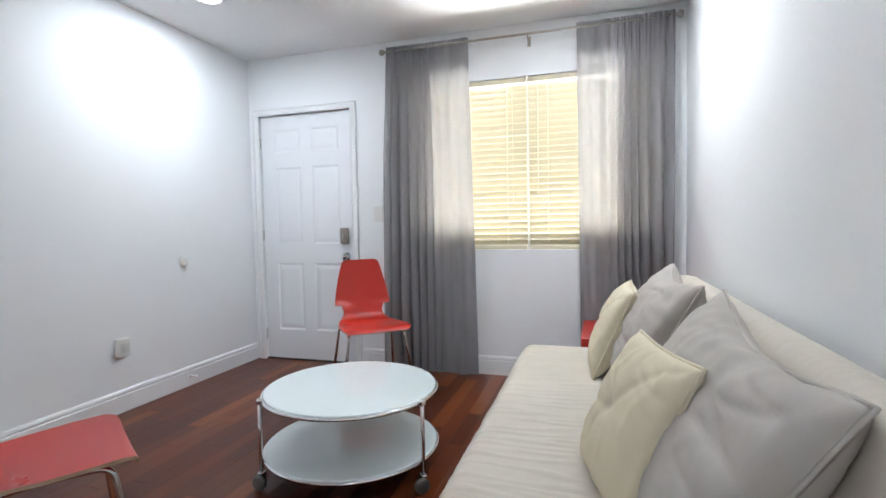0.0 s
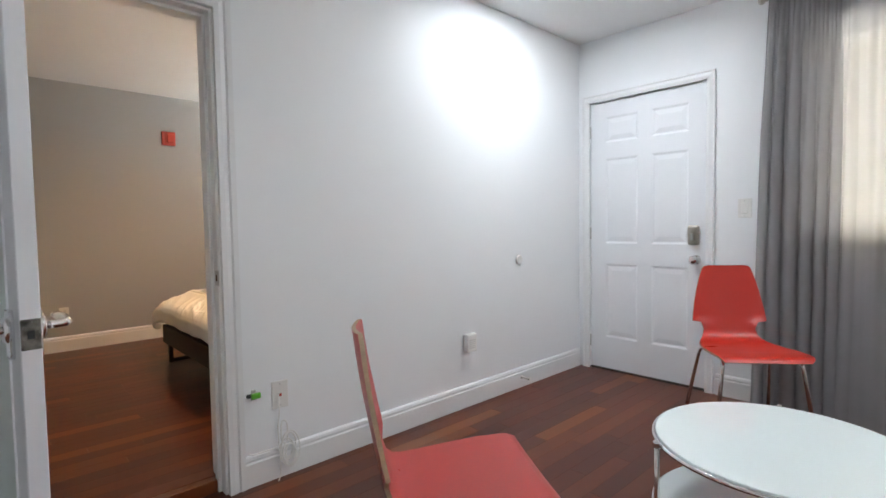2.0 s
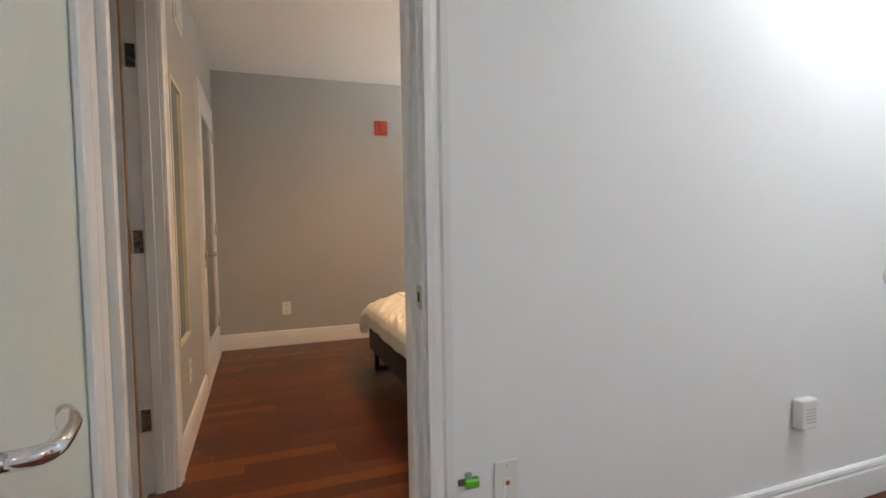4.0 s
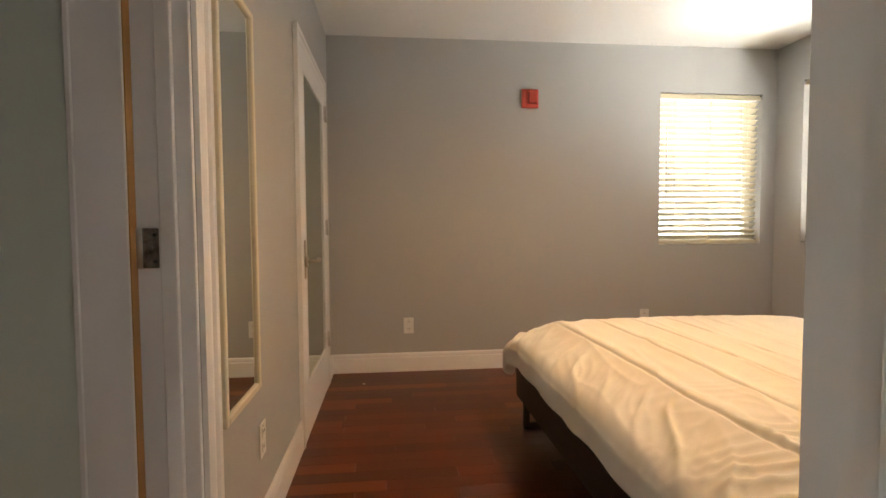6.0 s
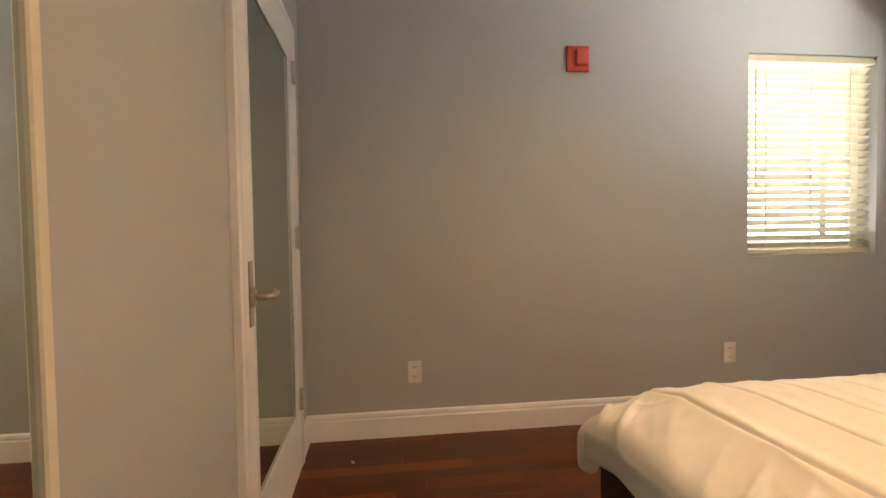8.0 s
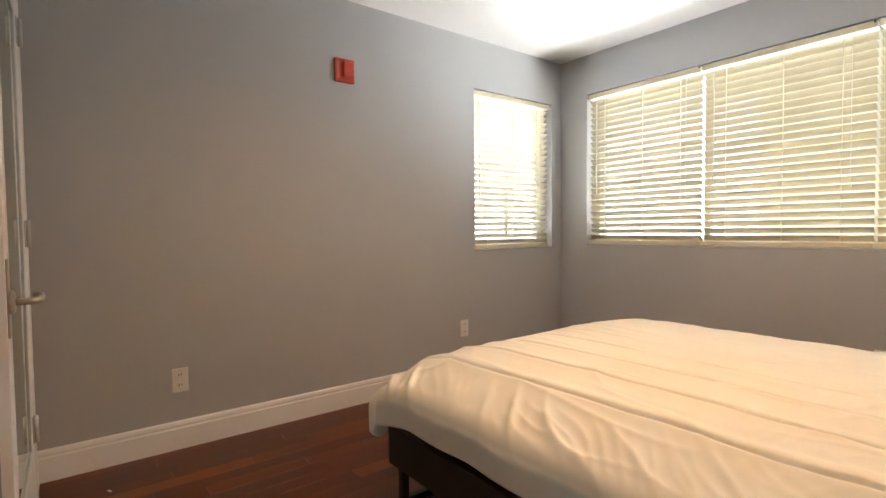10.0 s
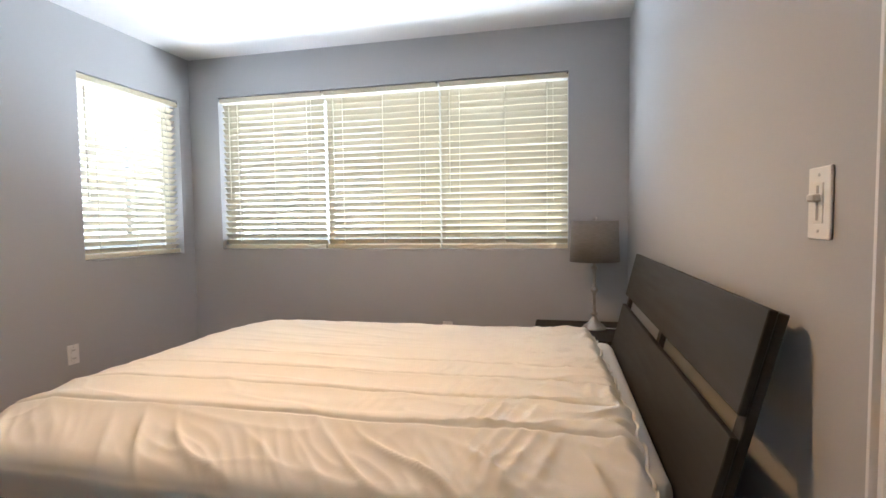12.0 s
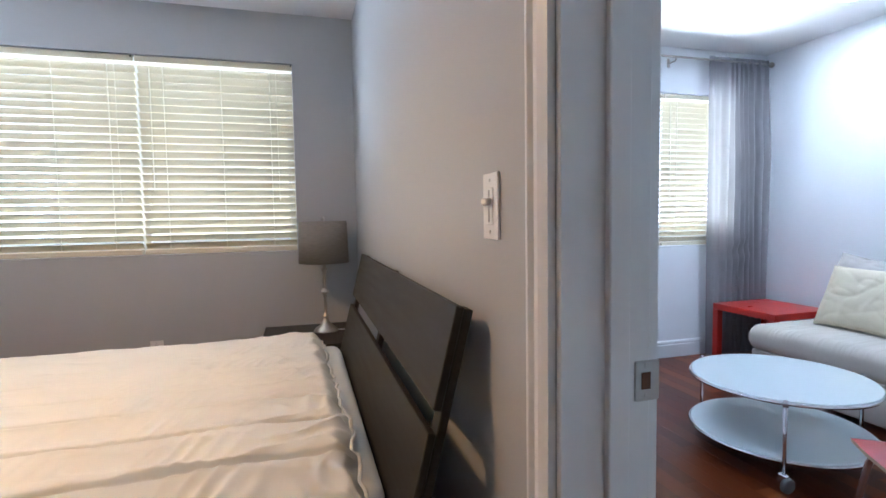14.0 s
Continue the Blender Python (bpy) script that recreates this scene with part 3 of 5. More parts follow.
def blind(m, w, h, label, pitch=0.0445, tilt=45, wand=True):
    """Venetian blind on x 0..w hung from z = h; the slats hang in y 0.03..0.08."""
    bl = thing("window_blind", label, "window blind", m, group="cream venetian blinds")
    part("valance", boxed((0, 0.012, h - 0.04), (w, 0.03, h - 0.004), 0.003), SLAT, bl, "cream valance strip")
    part("head_rail", boxed((0.004, 0.032, h - 0.038), (w - 0.004, 0.082, h - 0.002), 0.002), ALU, bl)
    z = h - 0.07
    pitch = (h - 0.133) / round((h - 0.133) / pitch)
    bm = bmesh.new()
    n = 6
    top = [bm.verts.new((x, (i / n - 0.5) * 0.05, 0.0035 * (1 - (2 * i / n - 1) ** 2) + 0.0012)) for x in (0.003, w - 0.003) for i in range(n + 1)]
    low = [bm.verts.new((v.co.x, v.co.y, v.co.z - 0.0026)) for v in top]
    for i in range(n):
        bm.faces.new((top[i], top[i + 1], top[n + 2 + i], top[n + 1 + i]))
        bm.faces.new((low[i + 1], low[i], low[n + 1 + i], low[n + 2 + i]))
    for a, b in ((0, n + 1), (n, 2 * n + 1)):
        bm.faces.new((top[a], top[b], low[b], low[a]))
    first = None
    while z > 0.055:
        rot = pose(0, 0.057, z, -tilt + random.uniform(-1.2, 1.2), random.uniform(-0.12, 0.12))
        if first is None:
            first = part("slat", bm, SLAT, bl)
            first.matrix_basis = rot
        else:
            s = new("slat", first.data)
            s.parent = bl
            s.matrix_basis = rot
        z -= pitch
    part("bottom_rail", boxed((0.003, 0.03, 0.0125), (w - 0.003, 0.082, 0.042), 0.004), SLAT, bl)
    # front cords are thickened to imitate light leaking through the cord holes
    for cx in (0.14, w * 0.52, w - 0.14):
        for cy, r in ((0.034, 0.0028), (0.081, 0.0016)):
            part("ladder_cord", tube(bmesh.new(), [(cx, cy, 0.02), (cx, cy, h - 0.04)], r, 5), CORD, bl)
    part("lift_cord", tube(bmesh.new(), [(w - 0.10, 0.028, h - 0.04), (w - 0.098, 0.026, h * 0.30)], 0.0018, 5), CORD, bl, "thin cream lift cord")
    part("cord_tassel", lathe(bmesh.new(), [(0.0, 0.0), (0.007, 0.0), (0.005, 0.022), (0.0, 0.026)], 10, (w - 0.098, 0.026, h * 0.30 - 0.022)), CORD, bl, smooth=True)
    if wand:
        part("tilt_wand", tube(bmesh.new(), [(0.07, 0.028, h - 0.07), (0.07, 0.025, h * 0.33)], 0.0045, 8), CORD, bl, "cream tilt wand")
    part("bracket", boxed((w - 0.012, 0.0085, h - 0.016), (w - 0.004, 0.0115, h - 0.006)), DARK, bl)
    return bl


m_lw = pose(LX0, 0, LZ0)
window("window_1", m_lw, LX1 - LX0, LZ1 - LZ0, [(LX1 - LX0) / 2], "white framed living room window in recessed opening")
mid = (LX1 - LX0) / 2
blind(m_lw, mid - 0.004, LZ1 - LZ0, "cream faux-wood venetian blind in living room window")
blind(pose(LX0 + mid + 0.004, 0, LZ0), mid - 0.004, LZ1 - LZ0, "cream faux-wood venetian blind in living room window")
BWW, BH = BWX1 - BWX0, WZ1 - WZ0
window("window_2", pose(BWX0, BY1, WZ0), BWW, BH, [-2.285 - BWX0, -1.41 - BWX0], "wide white framed bedroom window in recessed opening", GREY)
for a, b, tl in ((BWX0, -2.289, 42), (-2.281, -1.414, 44), (-1.406, BWX1, 44)):
    blind(pose(a, BY1, WZ0), b - a, BH, "cream faux-wood venetian blind in wide bedroom window", tilt=tl)
VH = VZ1 - VZ0
m_sw = Matrix.Translation((BX0, SWY0, VZ0)) @ pose(0, 0, 0, 0, 0, 90)
window("window_3", m_sw, SWY1 - SWY0, VH, [], "narrow white framed bedroom window in recessed opening", GREY)
blind(m_sw, SWY1 - SWY0, VH, "cream faux-wood venetian blind in narrow bedroom window", tilt=36)
# bright outdoors beyond the windows
struct("backdrop_northwest", boxed((-56, 52, -0.12), (-21, 52.1, 22)), BRIGHTSKY, "bright sky over a low garden", "backdrop")
struct("backdrop_north", boxed((-20.99, 52, -0.12), (22, 52.1, 22)), GARDEN, "sunlit garden in the distance", "backdrop")
struct("backdrop_northeast", boxed((22.01, 52, -0.12), (64, 52.1, 22)), BRIGHTSKY, "bright sky beyond the garden", "backdrop")
struct("backdrop_west", boxed((-55.1, -30, -0.12), (-55, 50, 22)), BRIGHTSKY, "bright outdoors in the distance", "backdrop")


# ---- living room things ----
def shell_chair(m, label):
    """Moulded plywood chair with waisted back on bent chrome legs; faces local -y."""
    ch = thing("shell_chair", label, "chair", m, group="red plywood chairs")
    # centre line of the shell, from the seat's front edge to the top of the back: (y, z)
    line = [(-0.225, 0.435), (-0.215, 0.452), (-0.19, 0.459), (-0.10, 0.456), (0.0, 0.45), (0.10, 0.447), (0.145, 0.450), (0.175, 0.462), (0.193, 0.485),
            (0.203, 0.515), (0.212, 0.55), (0.2135, 0.556), (0.223, 0.60), (0.234, 0.66), (0.247, 0.73), (0.257, 0.80), (0.263, 0.85), (0.265, 0.862), (0.266, 0.868)]
    half = [0.195, 0.212, 0.220, 0.222, 0.212, 0.192, 0.178, 0.158, 0.142, 0.136, 0.150, 0.195, 0.190, 0.180, 0.165, 0.147, 0.130, 0.118, 0.095]
    nu = 14
    t = 0.011
    def grid(off):
        rows = []
        for i, ((y, z), w) in enumerate(zip(line, half)):
            a, b = line[max(i - 1, 0)], line[min(i + 1, len(line) - 1)]
            d = Vector((0, b[0] - a[0], b[1] - a[1])).normalized()
            n = Vector((0, -d.z, d.y))
            row = []
            for k in range(nu + 1):
                u = 2 * k / nu - 1
                curve = (0.016 * u * u) if i > 9 else 0.004 * u * u
                p = Vector((u * w, y, z)) + n * (curve + off)
                row.append(p)
            rows.append(row)
        return rows
    def skin(rows, flip):
        bm = bmesh.new()
        g = [[bm.verts.new(p) for p in r] for r in rows]
        for i in range(len(g) - 1):
            for k in range(nu):
                f = (g[i][k], g[i][k + 1], g[i + 1][k + 1], g[i + 1][k])
                bm.faces.new(f if flip else f[::-1])
        return bm
    top, low = grid(0.0), grid(-t)
    part("shell_face", skin(top, True), RED, ch, "glossy red laminate face", True)
    part("shell_back", skin(low, False), RED, ch, "red laminate back face", True)
    bm = bmesh.new()
    loop_t = [r[0] for r in top] + top[-1][1:-1] + [r[-1] for r in reversed(top)] + top[0][-2:0:-1]
    loop_l = [r[0] for r in low] + low[-1][1:-1] + [r[-1] for r in reversed(low)] + low[0][-2:0:-1]
    a, b = [bm.verts.new(p) for p in loop_t], [bm.verts.new(p) for p in loop_l]
    for i in range(len(a)):
        j = (i + 1) % len(a)
        bm.faces.new((a[i], a[j], b[j], b[i]))
    part("plywood_edge", bm, PLY, ch, "pale plywood edge")
    for sx in (-1, 1):
        pts = bend([(sx * 0.235, -0.215, 0.0), (sx * 0.18, -0.165, 0.432), (sx * 0.15, 0.0, 0.43), (sx * 0.18, 0.13, 0.43), (sx * 0.225, 0.235, 0.0)], 0.045, 6)
        half_n = len(pts) // 2
        part("leg", tube(bmesh.new(), pts[:half_n + 1], 0.0095, 10), CHROME, ch, "bent chrome leg", True)
        part("leg", tube(bmesh.new(), pts[half_n:], 0.0095, 10), CHROME, ch, "bent chrome leg", True)
        for fy, fx in ((-0.215, 0.235), (0.235, 0.225)):
            part("foot", tube(bmesh.new(), [(sx * fx, fy, 0.0), (sx * fx, fy, 0.012)], 0.012, 10), RUBBER, ch)
    part("cross_bar", tube(bmesh.new(), [(-0.15, 0.0, 0.428), (0.15, 0.0, 0.428)], 0.008, 8), CHROME, ch)
    return ch


shell_chair(pose(1.32, -0.54, 0, 0, 0, 39.7), "red moulded plywood chair with chrome legs by the entrance door")
shell_chair(pose(1.206, -2.542, 0, 0, 0, 147), "red moulded plywood chair with chrome legs beside the round table")


def round_table(m):
    tb = thing("coffee_table", "round two-tier white glass coffee table on chrome legs with castors", "coffee table", m)
    R = 0.382
    for z, nm in ((0.385, "tabletop"), (0.135, "lower_shelf")):
        top = part(nm, lathe(bmesh.new(), [(0, z - 0.010), (R - 0.002, z - 0.010), (R, z - 0.008), (R, z - 0.002), (R - 0.003, z), (0, z)], 72), TOPGLASS, tb, "white glass disc", False)
        pts = [((R + 0.004) * math.cos(2 * math.pi * k / 72), (R + 0.004) * math.sin(2 * math.pi * k / 72), z - 0.014) for k in range(72)]
        part("rim", tube(bmesh.new(), pts, 0.008, 8, True), CHROME, tb, "chrome rim ring", True)
    for k in range(3):
        a = radians(223 + 120 * k)
        c, s = math.cos(a), math.sin(a)
        rr = R + 0.016
        p = lambda r, z: (r * c, r * s, z)
        leg = part("leg", tube(bmesh.new(), [p(rr, 0.07), p(rr, 0.388)], 0.0085, 10), CHROME, tb, "chrome leg", True)
        part("cap", boxed((-0.012, -0.012, 0), (0.012, 0.012, 0.02), 0.003), CHROME, leg).matrix_basis = Matrix.Translation(p(rr, 0.362)) @ pose(0, 0, 0, 0, 0, math.degrees(a))
        fork = part("castor_fork", boxed((-0.012, -0.018, 0.03), (0.012, 0.02, 0.075), 0.005), CHROME, leg)
        fork.matrix_basis = Matrix.Translation(p(rr, 0)) @ pose(0, 0, 0, 0, 0, 40 * k)
        wheel = lathe(bmesh.new(), [(0, -0.013), (0.026, -0.013), (0.032, -0.008), (0.032, 0.008), (0.026, 0.013), (0, 0.013)], 24)
        bmesh.ops.rotate(wheel, verts=wheel.verts, matrix=Matrix.Rotation(radians(90), 3, "Y"))
        part("castor_wheel", wheel, RUBBER, leg, "grey rubber castor wheel", True).matrix_basis = Matrix.Translation((rr * c, rr * s - 0.018, 0.033)) @ pose(0, 0, 0, 0, 0, 90 + 40 * k)
    return tb


round_table(pose(1.70, -1.54, 0, 0, 0, 0))


def puff(w, d, h, corner, seed, wrinkle=0.006, n=52, power=0.40, sag=0.0):
    """A cushion w by d and h thick, flat on z = 0, with drawn-out corners and creases."""
    bm = bmesh.new()
    def side(sgn):
        def fn(u, v):
            a, b = 2 * u - 1, 2 * v - 1
            body = max((1 - a * a) * (1 - b * b), 0.0) ** power
            pull = 1 - corner * (1 - a * a) * abs(b) ** 3
            pull2 = 1 - corner * (1 - b * b) * abs(a) ** 3
            x, y = a * w / 2 * pull2, b * d / 2 * pull
            edge = min(1 - abs(a), 1 - abs(b))
            q = noise.noise(Vector((x * 7 + seed, y * 7, sgn * 3))) + 0.5 * noise.noise(Vector((x * 17 + seed, y * 12, sgn)))
            fold = max(1 - 2.2 * abs(noise.noise(Vector((x * 3.2 + 1.5 * y + seed, y * 2.2 - 1.5 * x, sgn * 2.0 + seed)))), 0) ** 6
            crinkle = max(1 - 2.2 * abs(noise.noise(Vector((x * 7.5 - 2 * y + seed, y * 3.5 + 2 * x, sgn * 5.0)))), 0) ** 6
            z = sgn * (h / 2 * body - wrinkle * (0.9 * fold + 0.5 * crinkle) * min(edge * 5, 1)) + 0.5 * wrinkle * q * min(edge * 6, 1)
            if sag:
                x -= sag * max(a, 0) ** 2 * (1 - b * b) ** 1.5
                x -= 0.35 * sag * max(a, 0) * noise.noise(Vector((b * 2.5, seed, 1.0)))
            return Vector((x, y, z))
        return fn
    for sgn in (1, -1):
        fn = side(sgn)
        g = [[bm.verts.new(fn(i / n, j / n)) for j in range(n + 1)] for i in range(n + 1)]
        for i in range(n):
            for j in range(n):
                f = (g[i][j], g[i + 1][j], g[i + 1][j + 1], g[i][j + 1])
                bm.faces.new(f if sgn > 0 else f[::-1])
    bmesh.ops.remove_doubles(bm, verts=bm.verts, dist=0.0008)
    return bm


def cushion(name, m, w, d, h, mat, label, seed, corner=0.08, piping=True, wrinkle=0.006, sag=0.0):
    cu = thing(name, label, "cushion", m, group="sofa cushions")
    bm = puff(w, d, h, corner, seed, wrinkle, sag=sag)
    bm.normal_update()
    moves = []
    for v in bm.verts:
        p = v.co
        rim = max(abs(p.x) / (w / 2), abs(p.y) / (d / 2))
        n1 = noise.noise(Vector((p.x * 6 + seed, p.y * 3, 2.0 + (p.z > 0))))
        c1 = max(0.0, 1 - abs(3 * noise.noise(Vector((p.x * 4.5 + 0.5 * n1, p.y * 9 + seed, 1.0 + (p.z > 0)))))) ** 2
        c2 = max(0.0, 1 - abs(3 * noise.noise(Vector((p.x * 10 - p.y * 6, p.y * 4 + p.x * 3, seed + 5.0))))) ** 2
        moves.append((v, v.normal * ((0.7 if mat is CREAM else 0.9) * min(1, 4 * (1 - rim)) * (0.006 * c1 * (0.4 + rim) - 0.005 * c2))))
    for v, mv in moves:
        v.co += mv
    part("cover", bm, mat, cu, smooth=True)
    if piping:
        pts = []
        n = 16
        for k in range(4):
            for i in range(n):
                a = 2 * i / n - 1
                o = 1 - corner * (1 - a * a)
                drop = sag * (1 - a * a) ** 1.5
                pts.append([(a * w / 2, -d / 2 * o, 0), (w / 2 * o - drop, a * d / 2, 0), (-a * w / 2, d / 2 * o, 0), (-w / 2 * o, -a * d / 2, 0)][k])
        part("flange", tube(bmesh.new(), pts, 0.0055, 6, True), mat, cu, smooth=True)
    return cu


def slab(lo, hi, r, seed, wrinkle=0.004):
    """A soft mattress-like block with rounded edges and faint creases across the top."""
    bm = bmesh.new()
    bmesh.ops.create_cube(bm, size=1.0)
    for v in bm.verts:
        v.co = Vector([lo[i] + (v.co[i] + 0.5) * (hi[i] - lo[i]) for i in range(3)])
    bmesh.ops.bevel(bm, geom=list(bm.edges), offset=r, segments=5, profile=0.5, affect="EDGES")
    bmesh.ops.subdivide_edges(bm, edges=[e for e in bm.edges if e.calc_length() > 0.15], cuts=18, use_grid_fill=True)
    for v in bm.verts:
        q = noise.noise(Vector((v.co.x * 2.5 + seed, v.co.y * 14, v.co.z * 3))) * wrinkle + noise.noise(Vector((v.co.x * 3, v.co.y * 3, seed))) * wrinkle * 1.5
        v.co.z += q
    return bm


def soft_block(lo, hi, r, seed, crease=1.0, ny=300):
    """A soft mattress with a rounded section swept along y, rounded ends and fine cross creases."""
    cx, cz = (lo[0] + hi[0]) / 2, (lo[2] + hi[2]) / 2
    hx, hz = (hi[0] - lo[0]) / 2, (hi[2] - lo[2]) / 2
    ring = []
    for qx, qz, a0 in ((1, 1, 0), (-1, 1, 90), (-1, -1, 180), (1, -1, 270)):
        for k in range(7):
            a = radians(a0 + 15 * k)
            ring.append((qx * (hx - r) + r * math.cos(a), qz * (hz - r) + r * math.sin(a)))
    dense = []
    for (x0_, z0_), (x1_, z1_) in zip(ring, ring[1:] + ring[:1]):
        n = max(1, int(math.hypot(x1_ - x0_, z1_ - z0_) / 0.035))
        dense += [(x0_ + (x1_ - x0_) * i / n, z0_ + (z1_ - z0_) * i / n) for i in range(n)]
    bm = bmesh.new()
    rows = []
    for j in range(ny + 1):
        y = lo[1] + (hi[1] - lo[1]) * j / ny
        e = min(y - lo[1], hi[1] - y)
        inset = r - math.sqrt(max(r * r - (r - min(e, r)) ** 2, 0.0))
        row = []
        for x, z in dense:
            fx, fz = 1 - inset / hx, 1 - inset / hz
            w = noise.noise(Vector((x * 1.6 + seed, y * 3, z)))
            ridge = (1 - abs(2 * noise.noise(Vector((x * 2.2 + seed, y * 27 + 1.5 * w, z * 2))))) ** 4
            d = crease * (0.006 * ridge + 0.004 * noise.noise(Vector((x * 3, y * 4, seed + z * 3)))) * min(e / 0.12, 1)
            row.append(bm.verts.new((cx + x * fx, y, cz + z * fz + (d if z > 0 else -0.2 * d))))
        rows.append(row)
    n = len(dense)
    for a, b in zip(rows, rows[1:]):
        for k in range(n):
            bm.faces.new((a[k], a[(k + 1) % n], b[(k + 1) % n], b[k]))
    bm.faces.new(rows[0])
    bm.faces.new(rows[-1][::-1])
    return bm


SX0, SX1, SY0, SY1 = 2.365, 3.30, -2.85, -0.72
sofa = thing("sofa_bed", "beige canvas sofa bed with mattress seat and leaning back", "sofa", pose(0, 0, 0))
part("seat", soft_block((SX0, SY0, 0.255), (3.10, SY1, 0.425), 0.07, 3.1, 1.25), SOFA, sofa, "beige canvas seat mattress", True)
back = part("backrest", soft_block((-0.065, SY0, 0.0), (0.065, SY1, 0.53), 0.055, 7.7, 0.3), SOFA, sofa, "beige canvas back mattress", True)
back.matrix_basis = pose(3.125, 0, 0.30, 0, 11, 0)
part("skirt", boxed((SX0 + 0.03, SY0 + 0.03, 0.03), (3.02, SY1 - 0.03, 0.262), 0.02, 3), SOFA, sofa, "loose beige skirt")
for lx in (SX0 + 0.09, 2.95):
    for ly in (SY0 + 0.1, SY1 - 0.1):
        part("leg", boxed((lx, ly, 0), (lx + 0.04, ly + 0.04, 0.035)), DARK, sofa)

# cushions: local x runs up the lean, y along the sofa
cushion("large_cushion", Matrix.Translation((3.015, -2.25, 0.625)) @ pose(0, 0, 0, 0, -60, 2) @ pose(0, 0, 0, 0, 0, -4), 0.53, 0.88, 0.24, GREYPIL, "large grey canvas cushion leaning on the sofa back", 2.0, 0.05, True, 0.013, 0.05)
cushion("large_cushion", Matrix.Translation((3.0, -1.25, 0.64)) @ pose(0, 0, 0, 0, -62, -2), 0.54, 0.92, 0.26, GREYPIL, "large grey canvas cushion leaning on the sofa back", 5.0, 0.05, True, 0.012, 0.05)
cushion("small_cushion", Matrix.Translation((2.855, -2.235, 0.605)) @ pose(0, 0, 0, 0, -65, 14), 0.40, 0.39, 0.16, CREAM, "cream cotton cushion leaning on a large grey cushion", 9.0, 0.06, True, 0.011)
cushion("small_cushion", Matrix.Translation((2.845, -1.13, 0.62)) @ pose(0, 0, 0, 0, -66, -2), 0.41, 0.48, 0.16, CREAM, "cream cotton cushion leaning on a large grey cushion", 12.0, 0.06, True, 0.010)


def side_table(m, w=0.55, h=0.45):
    tb = thing("side_table", "glossy red square side table behind the sofa end", "side table", m)
    part("tabletop", boxed((-w / 2, -w / 2, h - 0.05), (w / 2, w / 2, h), 0.003), RED, tb)
    for sx in (-1, 1):
        for sy in (-1, 1):
            part("leg", boxed((min(sx * w / 2, sx * (w / 2 - 0.05)), min(sy * w / 2, sy * (w / 2 - 0.05)), 0), (max(sx * w / 2, sx * (w / 2 - 0.05)), max(sy * w / 2, sy * (w / 2 - 0.05)), h - 0.0505), 0.002), RED, tb)
    return tb


side_table(pose(2.96, -0.40, 0, 0, 0, 0))

# curtain rod and curtains
rod = thing("curtain_rod", "thin nickel curtain rod with round finials above the window", "curtain rod")
RY, RZ = -0.085, 2.39
part("rod", tube(bmesh.new(), [(1.26, RY, RZ), (3.27, RY, RZ)], 0.0085, 12), BRONZE, rod, smooth=True)
for fx, sgn in ((1.26, -1), (3.27, 1)):
    bm = lathe(bmesh.new(), [(0, 0), (0.012, 0.0), (0.012, 0.012), (0.02, 0.016), (0.023, 0.028), (0.02, 0.04), (0.01, 0.046), (0, 0.048)], 20)
    part("finial", bm, BRONZE, rod, smooth=True).matrix_basis = pose(fx - 0.02 * sgn, RY, RZ, 0, 90 * sgn)
for bx in (1.30, 2.33, 3.23):
    part("bracket", tube(bmesh.new(), bend([(bx, -0.001, RZ - 0.03), (bx, RY, RZ - 0.03), (bx, RY, RZ + 0.0)], 0.015, 4), 0.006, 8), BRONZE, rod, smooth=True)
    part("bracket_plate", boxed((bx - 0.012, -0.006, RZ - 0.06), (bx + 0.012, -0.001, RZ + 0.01), 0.002), BRONZE, rod)


